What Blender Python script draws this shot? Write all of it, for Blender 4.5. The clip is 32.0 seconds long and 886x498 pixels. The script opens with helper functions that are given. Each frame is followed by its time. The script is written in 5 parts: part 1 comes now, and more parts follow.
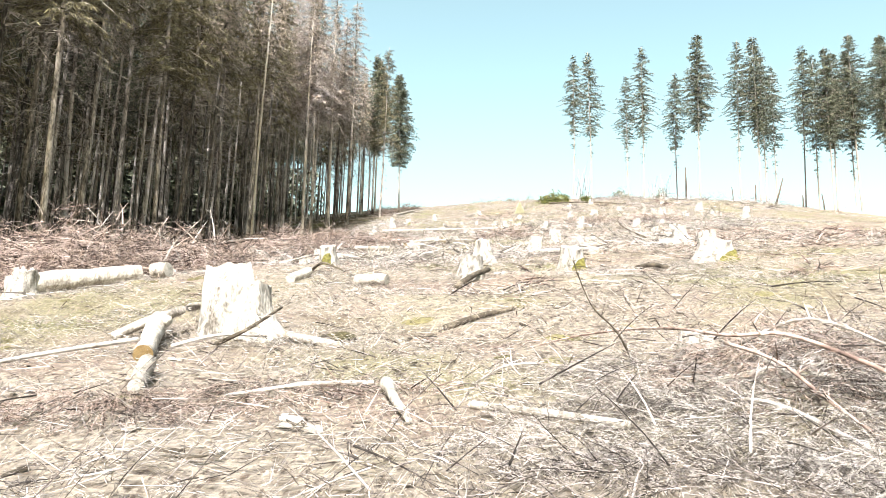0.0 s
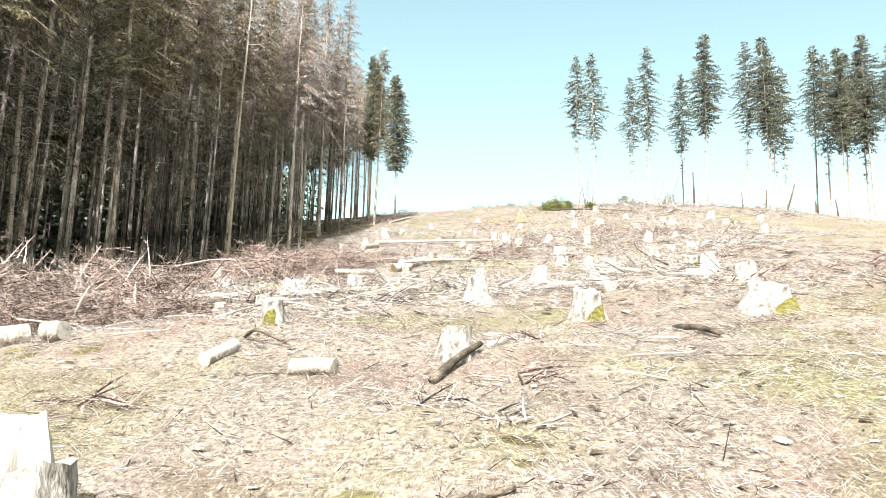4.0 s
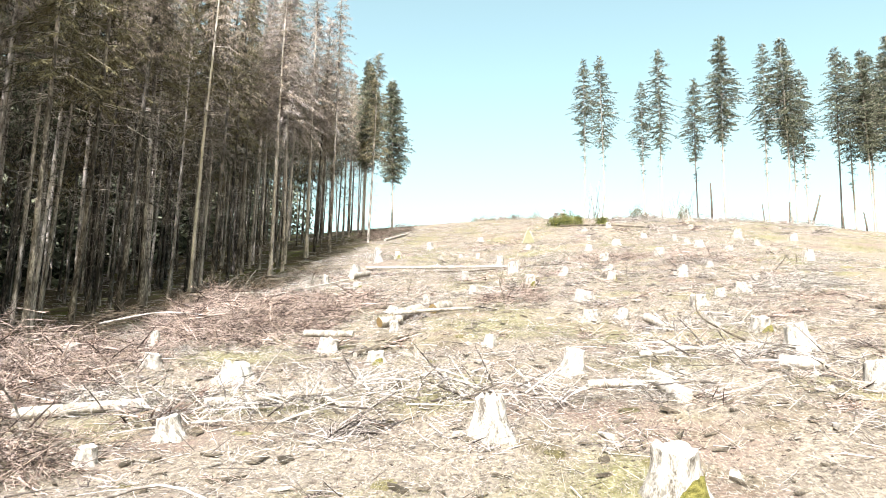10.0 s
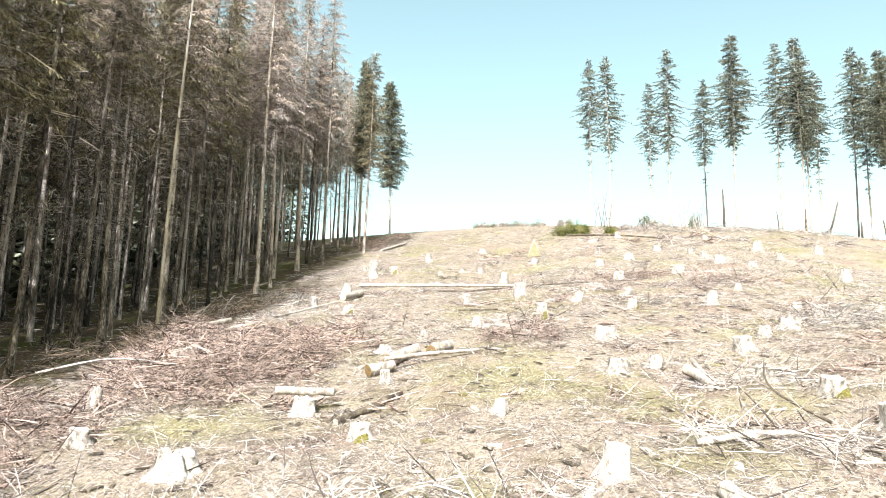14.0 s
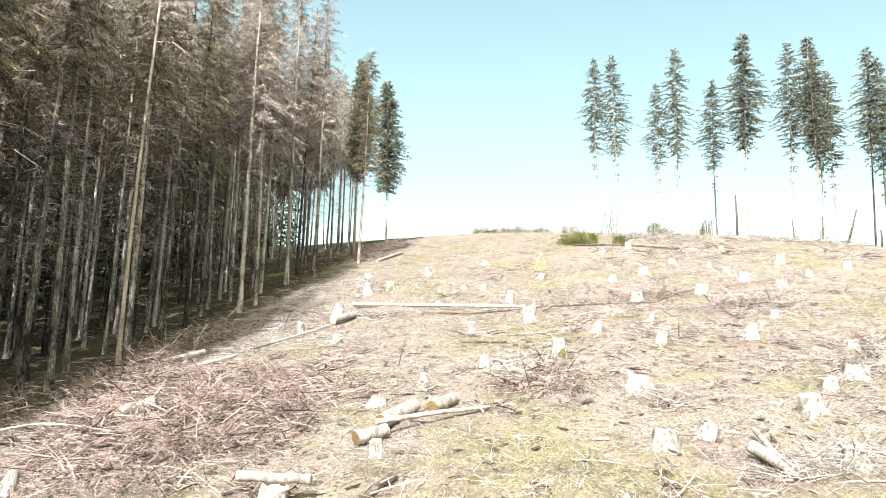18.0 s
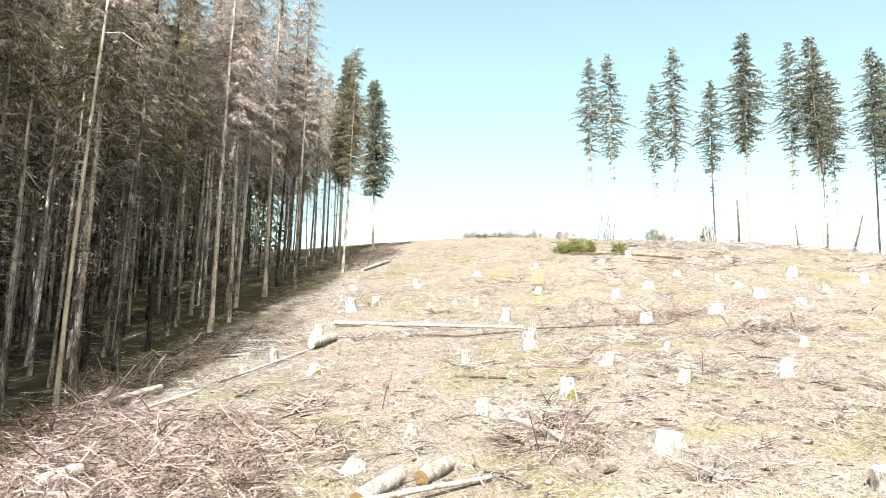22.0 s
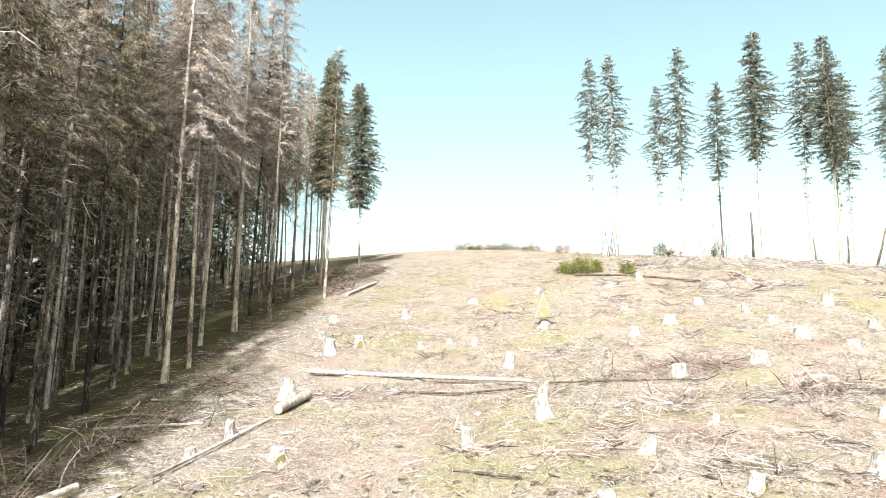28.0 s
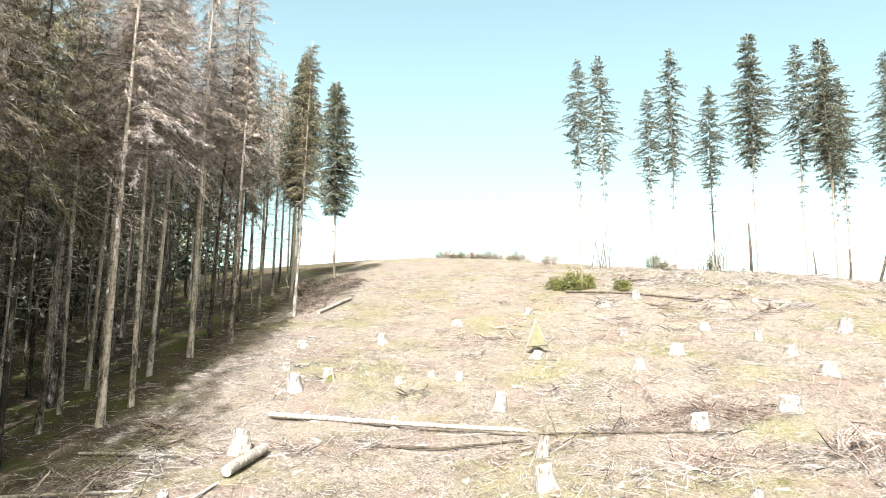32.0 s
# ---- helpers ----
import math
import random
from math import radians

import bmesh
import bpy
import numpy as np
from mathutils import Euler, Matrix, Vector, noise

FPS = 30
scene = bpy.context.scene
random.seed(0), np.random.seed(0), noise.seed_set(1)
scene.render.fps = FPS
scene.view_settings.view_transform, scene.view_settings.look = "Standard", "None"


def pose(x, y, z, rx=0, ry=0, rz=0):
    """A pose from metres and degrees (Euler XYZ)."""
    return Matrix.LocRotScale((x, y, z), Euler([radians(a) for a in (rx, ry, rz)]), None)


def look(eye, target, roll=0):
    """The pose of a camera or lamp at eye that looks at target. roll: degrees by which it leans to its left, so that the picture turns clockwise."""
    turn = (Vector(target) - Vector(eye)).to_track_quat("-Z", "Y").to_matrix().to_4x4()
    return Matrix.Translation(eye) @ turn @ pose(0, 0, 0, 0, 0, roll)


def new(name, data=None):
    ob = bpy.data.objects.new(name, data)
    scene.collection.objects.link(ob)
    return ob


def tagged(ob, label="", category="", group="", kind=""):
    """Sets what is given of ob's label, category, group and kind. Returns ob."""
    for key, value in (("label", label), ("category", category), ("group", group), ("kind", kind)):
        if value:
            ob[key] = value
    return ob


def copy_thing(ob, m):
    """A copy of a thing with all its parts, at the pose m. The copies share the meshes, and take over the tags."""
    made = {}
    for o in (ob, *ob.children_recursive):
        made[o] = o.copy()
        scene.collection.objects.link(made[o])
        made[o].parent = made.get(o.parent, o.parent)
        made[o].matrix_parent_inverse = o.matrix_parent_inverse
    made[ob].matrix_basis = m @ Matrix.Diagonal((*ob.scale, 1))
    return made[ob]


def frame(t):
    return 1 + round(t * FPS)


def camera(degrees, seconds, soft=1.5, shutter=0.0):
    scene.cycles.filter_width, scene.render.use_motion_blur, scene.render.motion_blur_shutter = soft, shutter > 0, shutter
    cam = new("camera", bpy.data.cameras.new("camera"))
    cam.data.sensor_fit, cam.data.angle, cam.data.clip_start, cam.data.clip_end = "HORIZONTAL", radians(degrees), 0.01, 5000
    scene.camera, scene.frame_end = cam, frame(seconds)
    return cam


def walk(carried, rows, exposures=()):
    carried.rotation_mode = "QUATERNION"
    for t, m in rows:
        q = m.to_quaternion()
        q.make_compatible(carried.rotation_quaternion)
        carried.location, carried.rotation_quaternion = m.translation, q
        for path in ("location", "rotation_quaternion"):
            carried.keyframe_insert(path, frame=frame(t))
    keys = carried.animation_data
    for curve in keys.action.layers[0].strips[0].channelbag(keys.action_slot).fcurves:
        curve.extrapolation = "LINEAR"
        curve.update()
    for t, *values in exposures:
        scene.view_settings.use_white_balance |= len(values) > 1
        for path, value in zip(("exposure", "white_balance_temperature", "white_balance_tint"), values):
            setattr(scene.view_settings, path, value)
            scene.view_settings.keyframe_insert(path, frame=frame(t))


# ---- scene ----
UNIT = 0.75      # the plan below is drawn in units of 0.75 m
cam = camera(62.0, 32.0, soft=0.8)
PATH = [
    (0, (0.511, 0.176, -0.315), (0.392, 10.036, 1.344), 1.37),
    (1, (0.659, 1.123, 0.009), (0.543, 10.983, 1.675), 1.37),
    (2, (0.759, 2.218, 0.423), (0.638, 12.077, 2.093), 1.36),
    (3, (0.845, 3.306, 0.905), (0.716, 13.165, 2.574), 1.37),
    (3.5, (0.851, 3.844, 1.186), (0.725, 13.704, 2.852), 1.36),
    (5.5, (0.895, 6.134, 2.394), (0.754, 15.989, 4.083), 1.27),
    (6, (0.889, 6.717, 2.697), (0.749, 16.572, 4.385), 1.27),
    (7, (0.900, 7.815, 3.173), (0.754, 17.669, 4.871), 1.23),
    (8, (0.884, 8.943, 3.631), (0.735, 18.795, 5.335), 1.23),
    (9, (0.886, 10.088, 4.082), (0.737, 19.939, 5.795), 1.17),
    (10, (0.863, 11.224, 4.523), (0.720, 21.074, 6.243), 1.19),
    (11, (0.857, 12.291, 4.983), (0.712, 22.140, 6.706), 1.19),
    (12, (0.882, 13.424, 5.493), (0.735, 23.273, 7.218), 1.19),
    (13, (0.835, 14.489, 5.998), (0.690, 24.339, 7.721), 1.20),
    (14, (0.762, 15.504, 6.487), (0.624, 25.354, 8.210), 1.21),
    (14.5, (0.729, 16.078, 6.779), (0.599, 25.928, 8.499), 1.24),
    (16.5, (0.616, 18.252, 7.685), (0.495, 28.103, 9.400), 1.24),
    (17, (0.578, 18.779, 7.940), (0.464, 28.631, 9.650), 1.26),
    (18, (0.476, 19.864, 8.453), (0.371, 29.716, 10.161), 1.31),
    (19, (0.476, 20.799, 8.951), (0.379, 30.653, 10.650), 1.35),
    (20, (0.481, 21.774, 9.456), (0.368, 31.626, 11.164), 1.12),
    (21, (0.361, 22.818, 9.874), (0.249, 32.671, 11.577), 1.07),
    (22, (0.342, 23.905, 10.097), (0.388, 33.759, 11.798), 1.25),
    (23, (0.327, 24.984, 10.464), (0.406, 34.838, 12.163), 1.16),
    (24, (0.287, 26.070, 10.999), (0.369, 35.924, 12.699), 1.02),
    (25, (0.223, 27.126, 11.499), (0.323, 36.980, 13.200), 0.99),
    (25.5, (0.154, 27.522, 11.815), (0.258, 37.377, 13.507), 0.96),
    (27.5, (0.223, 29.743, 12.945), (0.360, 39.596, 14.645), 0.84),
    (28, (0.187, 30.266, 13.149), (0.364, 40.118, 14.856), 0.79),
    (29, (0.243, 31.571, 13.627), (0.472, 41.419, 15.347), 0.72),
    (30, (0.222, 32.795, 14.133), (0.522, 42.641, 15.852), 0.74),
    (31, (0.199, 33.987, 14.588), (0.563, 43.831, 16.310), 0.77),
    (32, (0.155, 35.298, 15.182), (0.608, 45.139, 16.900), 0.84),
]
walk(cam, [(t, look(Vector(eye) * UNIT, Vector(aim) * UNIT, roll)) for t, eye, aim, roll in PATH],
     exposures=((0, 1.72, 6350, 6), (32, 1.72, 6350, 6)))

# ---- world, sun, exposure ----
SUN_EL, SUN_AZ = radians(43.0), radians(12.5)      # the sun stands behind the start of the walk, a little to its left
sun_from = Vector((-math.sin(SUN_AZ) * math.cos(SUN_EL), -math.cos(SUN_AZ) * math.cos(SUN_EL), math.sin(SUN_EL)))
world = bpy.data.worlds.new("sky")
scene.world = world
world.use_nodes = True
wn = world.node_tree.nodes
sky = wn.new("ShaderNodeTexSky")
sky.sky_type, sky.sun_disc = "NISHITA", False
sky.sun_elevation, sky.sun_rotation = SUN_EL, radians(180) + SUN_AZ
sky.altitude, sky.air_density, sky.dust_density, sky.ozone_density = 400, 0.9, 5.0, 0.0
veil = wn.new("ShaderNodeMix")      # the cyan cast of a hazy spring sky
veil.data_type, veil.blend_type = "RGBA", "MULTIPLY"
veil.inputs[0].default_value, veil.inputs[7].default_value = 1.0, (1.18, 1.175, 0.82, 1)
world.node_tree.links.new(sky.outputs["Color"], veil.inputs[6])
world.node_tree.links.new(veil.outputs[2], wn["Background"].inputs["Color"])
wn["Background"].inputs["Strength"].default_value = 0.126
lamp = bpy.data.lights.new("sun", "SUN")
lamp.energy, lamp.angle, lamp.color = 4.9, radians(0.55), (1.0, 0.985, 1.0)
sun = new("sun", lamp)
sun.matrix_world = look(sun_from * 200, (0, 0, 0))


# ---- materials ----
def material(name, colours, scale=4.0, fine=40.0, rough=0.9, bump=0.3, island=0.0, stretch=(1, 1, 1), spots=None, per_object=0.0):
    """A matt natural surface: a ramp of colours over coarse and fine noise, with relief, and tone that varies by island or by object."""
    m = bpy.data.materials.new(name)
    m.use_nodes = True
    t = m.node_tree
    n, link = t.nodes, t.links.new
    shade = n["Principled BSDF"]
    shade.inputs["Roughness"].default_value = rough
    shade.inputs["Specular IOR Level"].default_value = 0.2
    co = n.new("ShaderNodeTexCoord")
    mp = n.new("ShaderNodeMapping")
    mp.inputs["Scale"].default_value = stretch
    link(co.outputs["Object"], mp.inputs["Vector"])
    big, small = n.new("ShaderNodeTexNoise"), n.new("ShaderNodeTexNoise")
    for node, s, d in ((big, scale, 4), (small, fine, 5)):
        node.inputs["Scale"].default_value, node.inputs["Detail"].default_value = s, d
        link(mp.outputs["Vector"], node.inputs["Vector"])
    mix = n.new("ShaderNodeMath")
    mix.operation = "ADD"
    link(big.outputs["Fac"], mix.inputs[0])
    half = n.new("ShaderNodeMath")
    half.operation = "MULTIPLY_ADD"
    link(small.outputs["Fac"], half.inputs[0])
    half.inputs[1].default_value, half.inputs[2].default_value = 0.7, -0.35
    link(half.outputs[0], mix.inputs[1])
    value = mix.outputs[0]
    if island or per_object:
        vary = n.new("ShaderNodeNewGeometry" if island else "ShaderNodeObjectInfo")
        out = vary.outputs["Random Per Island" if island else "Random"]
        more = n.new("ShaderNodeMath")
        more.operation = "MULTIPLY_ADD"
        link(out, more.inputs[0])
        amount = island or per_object
        more.inputs[1].default_value = amount
        less = n.new("ShaderNodeMath")
        less.operation = "SUBTRACT"
        link(value, less.inputs[0])
        less.inputs[1].default_value = amount / 2
        link(less.outputs[0], more.inputs[2])
        value = more.outputs[0]
    ramp = n.new("ShaderNodeValToRGB")
    ramp.color_ramp.elements[0].position, ramp.color_ramp.elements[1].position = 0.28, 0.72
    for k in range(len(colours) - 2):
        ramp.color_ramp.elements.new(0.28 + 0.44 * (k + 1) / (len(colours) - 1))
    for e, c in zip(ramp.color_ramp.elements, colours):
        e.color = (*c, 1)
    link(value, ramp.inputs["Fac"])
    colour = ramp.outputs["Color"]
    if spots:
        tint, size, low, high = spots
        patch = n.new("ShaderNodeTexNoise")
        patch.inputs["Scale"].default_value, patch.inputs["Detail"].default_value = size, 6
        link(co.outputs["Object"], patch.inputs["Vector"])
        cut = n.new("ShaderNodeMapRange")
        cut.inputs["From Min"].default_value, cut.inputs["From Max"].default_value = low, high
        link(patch.outputs["Fac"], cut.inputs["Value"])
        over = n.new("ShaderNodeMix")
        over.data_type = "RGBA"
        link(cut.outputs["Result"], over.inputs[0])
        link(colour, over.inputs[6])
        over.inputs[7].default_value = (*tint, 1)
        colour = over.outputs[2]
    link(colour, shade.inputs["Base Color"])
    if bump:
        b = n.new("ShaderNodeBump")
        b.inputs["Strength"].default_value, b.inputs["Distance"].default_value = bump, 0.03
        link(mix.outputs[0], b.inputs["Height"])
        link(b.outputs["Normal"], shade.inputs["Normal"])
    return m


def cut_wood(name, light, dark, rings=26.0):
    """Sawn end grain: rings about the log's axis, a darker rim of cracks."""
    m = material(name, (dark, light, light), 5, 60, 0.85, 0.15)
    t = m.node_tree
    n, link = t.nodes, t.links.new
    co, wave, over = n.new("ShaderNodeTexCoord"), n.new("ShaderNodeTexWave"), n.new("ShaderNodeMix")
    wave.wave_type, wave.rings_direction = "RINGS", "Z"
    wave.inputs["Scale"].default_value, wave.inputs["Distortion"].default_value = rings, 2.5
    link(co.outputs["Object"], wave.inputs["Vector"])
    over.data_type, over.blend_type = "RGBA", "MULTIPLY"
    over.inputs[0].default_value = 0.3
    link(n["Color Ramp"].outputs["Color"], over.inputs[6])
    link(wave.outputs["Color"], over.inputs[7])
    link(over.outputs[2], n["Principled BSDF"].inputs["Base Color"])
    return m


def ground_material():
    """Litter of a felled wood: straw, needles gone red-brown, grey twigs, and moss in patches."""
    m = bpy.data.materials.new("forest_litter")
    m.use_nodes = True
    t = m.node_tree
    n, link = t.nodes, t.links.new
    shade = n["Principled BSDF"]
    shade.inputs["Roughness"].default_value = 0.95
    shade.inputs["Specular IOR Level"].default_value = 0.1
    co = n.new("ShaderNodeTexCoord")

    def field(scale, detail, low, high, stretch=(1, 1, 1), turn=0.0):
        mp, no, cut = n.new("ShaderNodeMapping"), n.new("ShaderNodeTexNoise"), n.new("ShaderNodeMapRange")
        mp.inputs["Scale"].default_value, mp.inputs["Rotation"].default_value[2] = stretch, turn
        no.inputs["Scale"].default_value, no.inputs["Detail"].default_value = scale, detail
        cut.inputs["From Min"].default_value, cut.inputs["From Max"].default_value = low, high
        link(co.outputs["Object"], mp.inputs["Vector"])
        link(mp.outputs["Vector"], no.inputs["Vector"])
        link(no.outputs["Fac"], cut.inputs["Value"])
        return cut.outputs["Result"]

    def blend(fac, a, b):
        x = n.new("ShaderNodeMix")
        x.data_type = "RGBA"
        link(fac, x.inputs[0])
        for k, c in ((6, a), (7, b)):
            if isinstance(c, tuple):
                x.inputs[k].default_value = (*c, 1)
            else:
                link(c, x.inputs[k])
        return x.outputs[2]

    straw = blend(field(9, 7, 0.3, 0.7), (0.09, 0.073, 0.061), (0.245, 0.209, 0.183))
    needles = blend(field(14, 7, 0.28, 0.72), (0.08, 0.056, 0.048), (0.2, 0.147, 0.13))
    moss = blend(field(11, 7, 0.3, 0.7), (0.082, 0.073, 0.036), (0.195, 0.179, 0.106))
    peat = blend(field(13, 7, 0.3, 0.7), (0.05, 0.041, 0.027), (0.14, 0.115, 0.082))
    c = blend(field(0.32, 6, 0.5, 0.66), straw, needles)
    c = blend(field(0.23, 7, 0.5, 0.64), c, moss)
    c = blend(field(0.62, 7, 0.56, 0.7), c, peat)
    for scale, turn, tone in ((21, 0.5, (0.28, 0.24, 0.21)), (27, 1.9, (0.26, 0.216, 0.186)), (24, 2.7, (0.25, 0.215, 0.175))):
        c = blend(field(scale, 4, 0.6, 0.68, (1, 0.2, 1), turn), c, tone)
    for scale, turn, tone in ((23, 1.2, (0.08, 0.06, 0.05)), (30, 2.3, (0.09, 0.069, 0.057)), (26, 0.1, (0.075, 0.058, 0.049))):
        c = blend(field(scale, 5, 0.61, 0.69, (1, 0.26, 1), turn), c, tone)
    # dark spots painted for the shaded gaps between twigs
    c = blend(field(6.5, 8, 0.62, 0.7), c, (0.036, 0.027, 0.022))
    # the needle floor of the standing wood, with its own moss, darkened where the wood's shade falls
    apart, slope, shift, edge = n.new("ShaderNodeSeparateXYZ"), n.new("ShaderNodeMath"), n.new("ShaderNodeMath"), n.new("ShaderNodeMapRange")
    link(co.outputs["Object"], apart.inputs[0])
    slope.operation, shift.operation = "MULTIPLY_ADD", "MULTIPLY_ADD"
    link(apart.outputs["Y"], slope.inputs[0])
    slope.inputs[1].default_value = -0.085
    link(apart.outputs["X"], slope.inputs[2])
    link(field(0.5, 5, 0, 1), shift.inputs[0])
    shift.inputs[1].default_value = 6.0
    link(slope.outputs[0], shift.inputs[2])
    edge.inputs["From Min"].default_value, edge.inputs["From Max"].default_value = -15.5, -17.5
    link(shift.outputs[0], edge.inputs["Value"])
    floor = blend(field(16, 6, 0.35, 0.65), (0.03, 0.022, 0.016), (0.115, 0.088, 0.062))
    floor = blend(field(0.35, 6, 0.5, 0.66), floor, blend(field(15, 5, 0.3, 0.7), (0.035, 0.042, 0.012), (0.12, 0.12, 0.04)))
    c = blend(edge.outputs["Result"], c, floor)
    link(c, shade.inputs["Base Color"])
    b = n.new("ShaderNodeBump")
    b.inputs["Strength"].default_value, b.inputs["Distance"].default_value = 0.9, 0.06
    relief = n.new("ShaderNodeTexNoise")
    relief.inputs["Scale"].default_value, relief.inputs["Detail"].default_value = 12, 8
    link(co.outputs["Object"], relief.inputs["Vector"])
    link(relief.outputs["Fac"], b.inputs["Height"])
    link(b.outputs["Normal"], shade.inputs["Normal"])
    return m


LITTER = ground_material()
# bark whose wide dark-to-pale patches also paint dappled light on the trunks
BARK = material("spruce_bark", ((0.018, 0.015, 0.013), (0.115, 0.097, 0.087), (0.38, 0.33, 0.303)), 1.8, 15, 0.95, 0.8, stretch=(1, 1, 0.35), per_object=0.38)
# bleached wood of the dead tree; on green spruces it paints sun and haze
PALE_BARK = material("bleached_hazed_trunk", ((0.16, 0.138, 0.12), (0.27, 0.238, 0.212), (0.36, 0.325, 0.295)), 2, 22, 0.9, 0.5, stretch=(1, 1, 0.3))
DEAD_TWIG = material("dead_spruce_branches", ((0.014, 0.012, 0.011), (0.05, 0.041, 0.036), (0.4, 0.35, 0.318)), 0.8, 9, 0.95, 0, island=0.5)
BROWN_CROWN = material("brown_crown_twigs", ((0.045, 0.036, 0.031), (0.2, 0.158, 0.134), (0.47, 0.395, 0.35)), 0.5, 7, 0.95, 0, island=0.55)
# pinkish twigs, paled to paint the sky's bloom through the far crowns
PALE_CROWN = material("hazed_pinkish_crown_twigs", ((0.14, 0.114, 0.112), (0.34, 0.288, 0.282), (0.54, 0.475, 0.47)), 0.5, 7, 0.95, 0, island=0.4)
NEEDLES = material("spruce_needles", ((0.016, 0.019, 0.014), (0.06, 0.067, 0.045), (0.17, 0.175, 0.125)), 0.6, 8, 0.8, 0, island=0.55)
DULL_NEEDLES = material("thin_green_needles", ((0.024, 0.02, 0.011), (0.088, 0.073, 0.042), (0.22, 0.193, 0.118)), 0.6, 8, 0.85, 0, island=0.45)
BRASH = material("bleached_brash", ((0.055, 0.046, 0.0435), (0.19, 0.166, 0.1588), (0.46, 0.425, 0.4158)), 1.5, 12, 0.95, 0, island=0.75)
RED_BRASH = material("red_brown_brash", ((0.024, 0.017, 0.015), (0.18, 0.125, 0.11), (0.43, 0.345, 0.318)), 1.5, 12, 0.95, 0, island=0.75)
STRAW = material("dry_grass", ((0.085, 0.068, 0.058), (0.2, 0.168, 0.143), (0.34, 0.3, 0.264)), 0.5, 9, 0.9, 0, island=0.4, spots=((0.16, 0.148, 0.075), 0.22, 0.52, 0.64))
STUMP_BARK = material("weathered_stump", ((0.075, 0.064, 0.057), (0.25, 0.229, 0.216), (0.42, 0.392, 0.378)), 5, 34, 0.95, 0.8, stretch=(1.1, 1.1, 0.4), per_object=0.12, spots=((0.13, 0.118, 0.108), 5.0, 0.62, 0.7))
CUT = cut_wood("weathered_cut_face", (0.42, 0.388, 0.362), (0.17, 0.145, 0.128))
FRESH_CUT = cut_wood("fresh_cut_face", (0.19, 0.13, 0.062), (0.1, 0.06, 0.026), 40)
LOG_BARK = material("log_bark", ((0.13, 0.112, 0.1), (0.265, 0.235, 0.214), (0.42, 0.388, 0.366)), 5, 30, 0.95, 1.0, stretch=(1, 1, 0.5), per_object=0.2)
MOSS = material("stump_moss", ((0.05, 0.046, 0.012), (0.12, 0.108, 0.03), (0.2, 0.18, 0.06)), 9, 60, 0.95, 0.9)
GREY_BRASH = material("grey_fine_brash", ((0.02, 0.016, 0.0151), (0.115, 0.096, 0.0929), (0.36, 0.32, 0.3186)), 1.5, 12, 0.95, 0, island=0.75)
DARK_BRANCH = material("dark_wet_branch", ((0.025, 0.02, 0.015), (0.06, 0.048, 0.038), (0.15, 0.125, 0.1)), 4, 30, 0.9, 0.6)


# ---- the slope ----
SWELLS = [(-4, 19, 0.4, 4), (4.4, 21.5, -0.35, 3.5), (-1.5, 35, -0.3, 4.5), (9, 38, -0.35, 4.5), (-4, 39, -0.3, 3.5),
          (0, 8.2, -0.25, 3), (7.5, 53.5, 0.2, 5), (4.5, 71, -0.35, 5), (-5.5, 77, 0.4, 4), (20, 73, 0.3, 5), (16.6, 47.8, -0.3, 3)]


def gbase(x, y):
    """Height of the slope without its small bumps."""
    u = max(min(y, 100.0), -40.0)
    s = min(max((u - 65.0) / 45.0, 0.0), 1.0)
    z = -1.52 + 0.1875 * u + 0.00033 * u * u + 1.6 * s * s * (3 - 2 * s)
    for bx, by, bz, br in SWELLS:
        z += bz * math.exp(-((x - bx) ** 2 + (y - by) ** 2) / (br * br))
    f = max(x, -60.0)
    if x > 12:
        f = x - 0.025 * (x - 12) ** 2 if x < 50 else 14 - 0.9 * (min(x, 90) - 50)
    z += (0.0604 + 0.00038 * u) * f
    if y > 100:
        run = 28 + 112 / (1 + math.exp((x - 14) / 5))
        s0 = 0.285
        turn = run * (1 + 0.12 / s0)
        d = min(y - 100, turn)
        z += s0 * (d - d * d / (2 * run))
        z -= 0.12 * min(max(0.0, y - 100 - turn), 250)
    return z


def gz(x, y):
    """Height of the ground with its hummocks."""
    z = gbase(x, y)
    p = Vector((x, y, 0))
    z += 0.13 * noise.noise(p * 0.45) + 0.07 * noise.noise(p * 1.3 + Vector((7, 3, 1)))
    return z + 0.035 * noise.noise(p * 4.1) if -20 < x < 32 and y < 100 else z


def spread(low, high, near_low, near_high, fine, grow):
    """Grid lines, fine between near_low and near_high and wider apart beyond."""
    out = list(np.arange(near_low, near_high, fine))
    step, at = fine, near_high
    while at < high:
        out.append(at)
        step *= grow
        at += step
    out.append(high)
    step, at = fine, near_low - fine
    while at > low:
        out.insert(0, at)
        step *= grow
        at -= step
    out.insert(0, low)
    return out


def build_ground():
    xs, ys = spread(-1500, 1500, -17, 28, 0.31, 1.09), spread(-800, 2500, 1.5, 90, 0.31, 1.07)
    verts = [(x, y, gz(x, y)) for y in ys for x in xs]
    w = len(xs)
    faces = [(j * w + i, j * w + i + 1, (j + 1) * w + i + 1, (j + 1) * w + i) for j in range(len(ys) - 1) for i in range(w - 1)]
    me = bpy.data.meshes.new("ground")
    me.from_pydata(verts, [], faces)
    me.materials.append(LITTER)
    me.shade_smooth()
    tagged(new("ground", me), "felled hillside of straw, moss patches and red-brown needle litter", "ground", kind="structure")


build_ground()


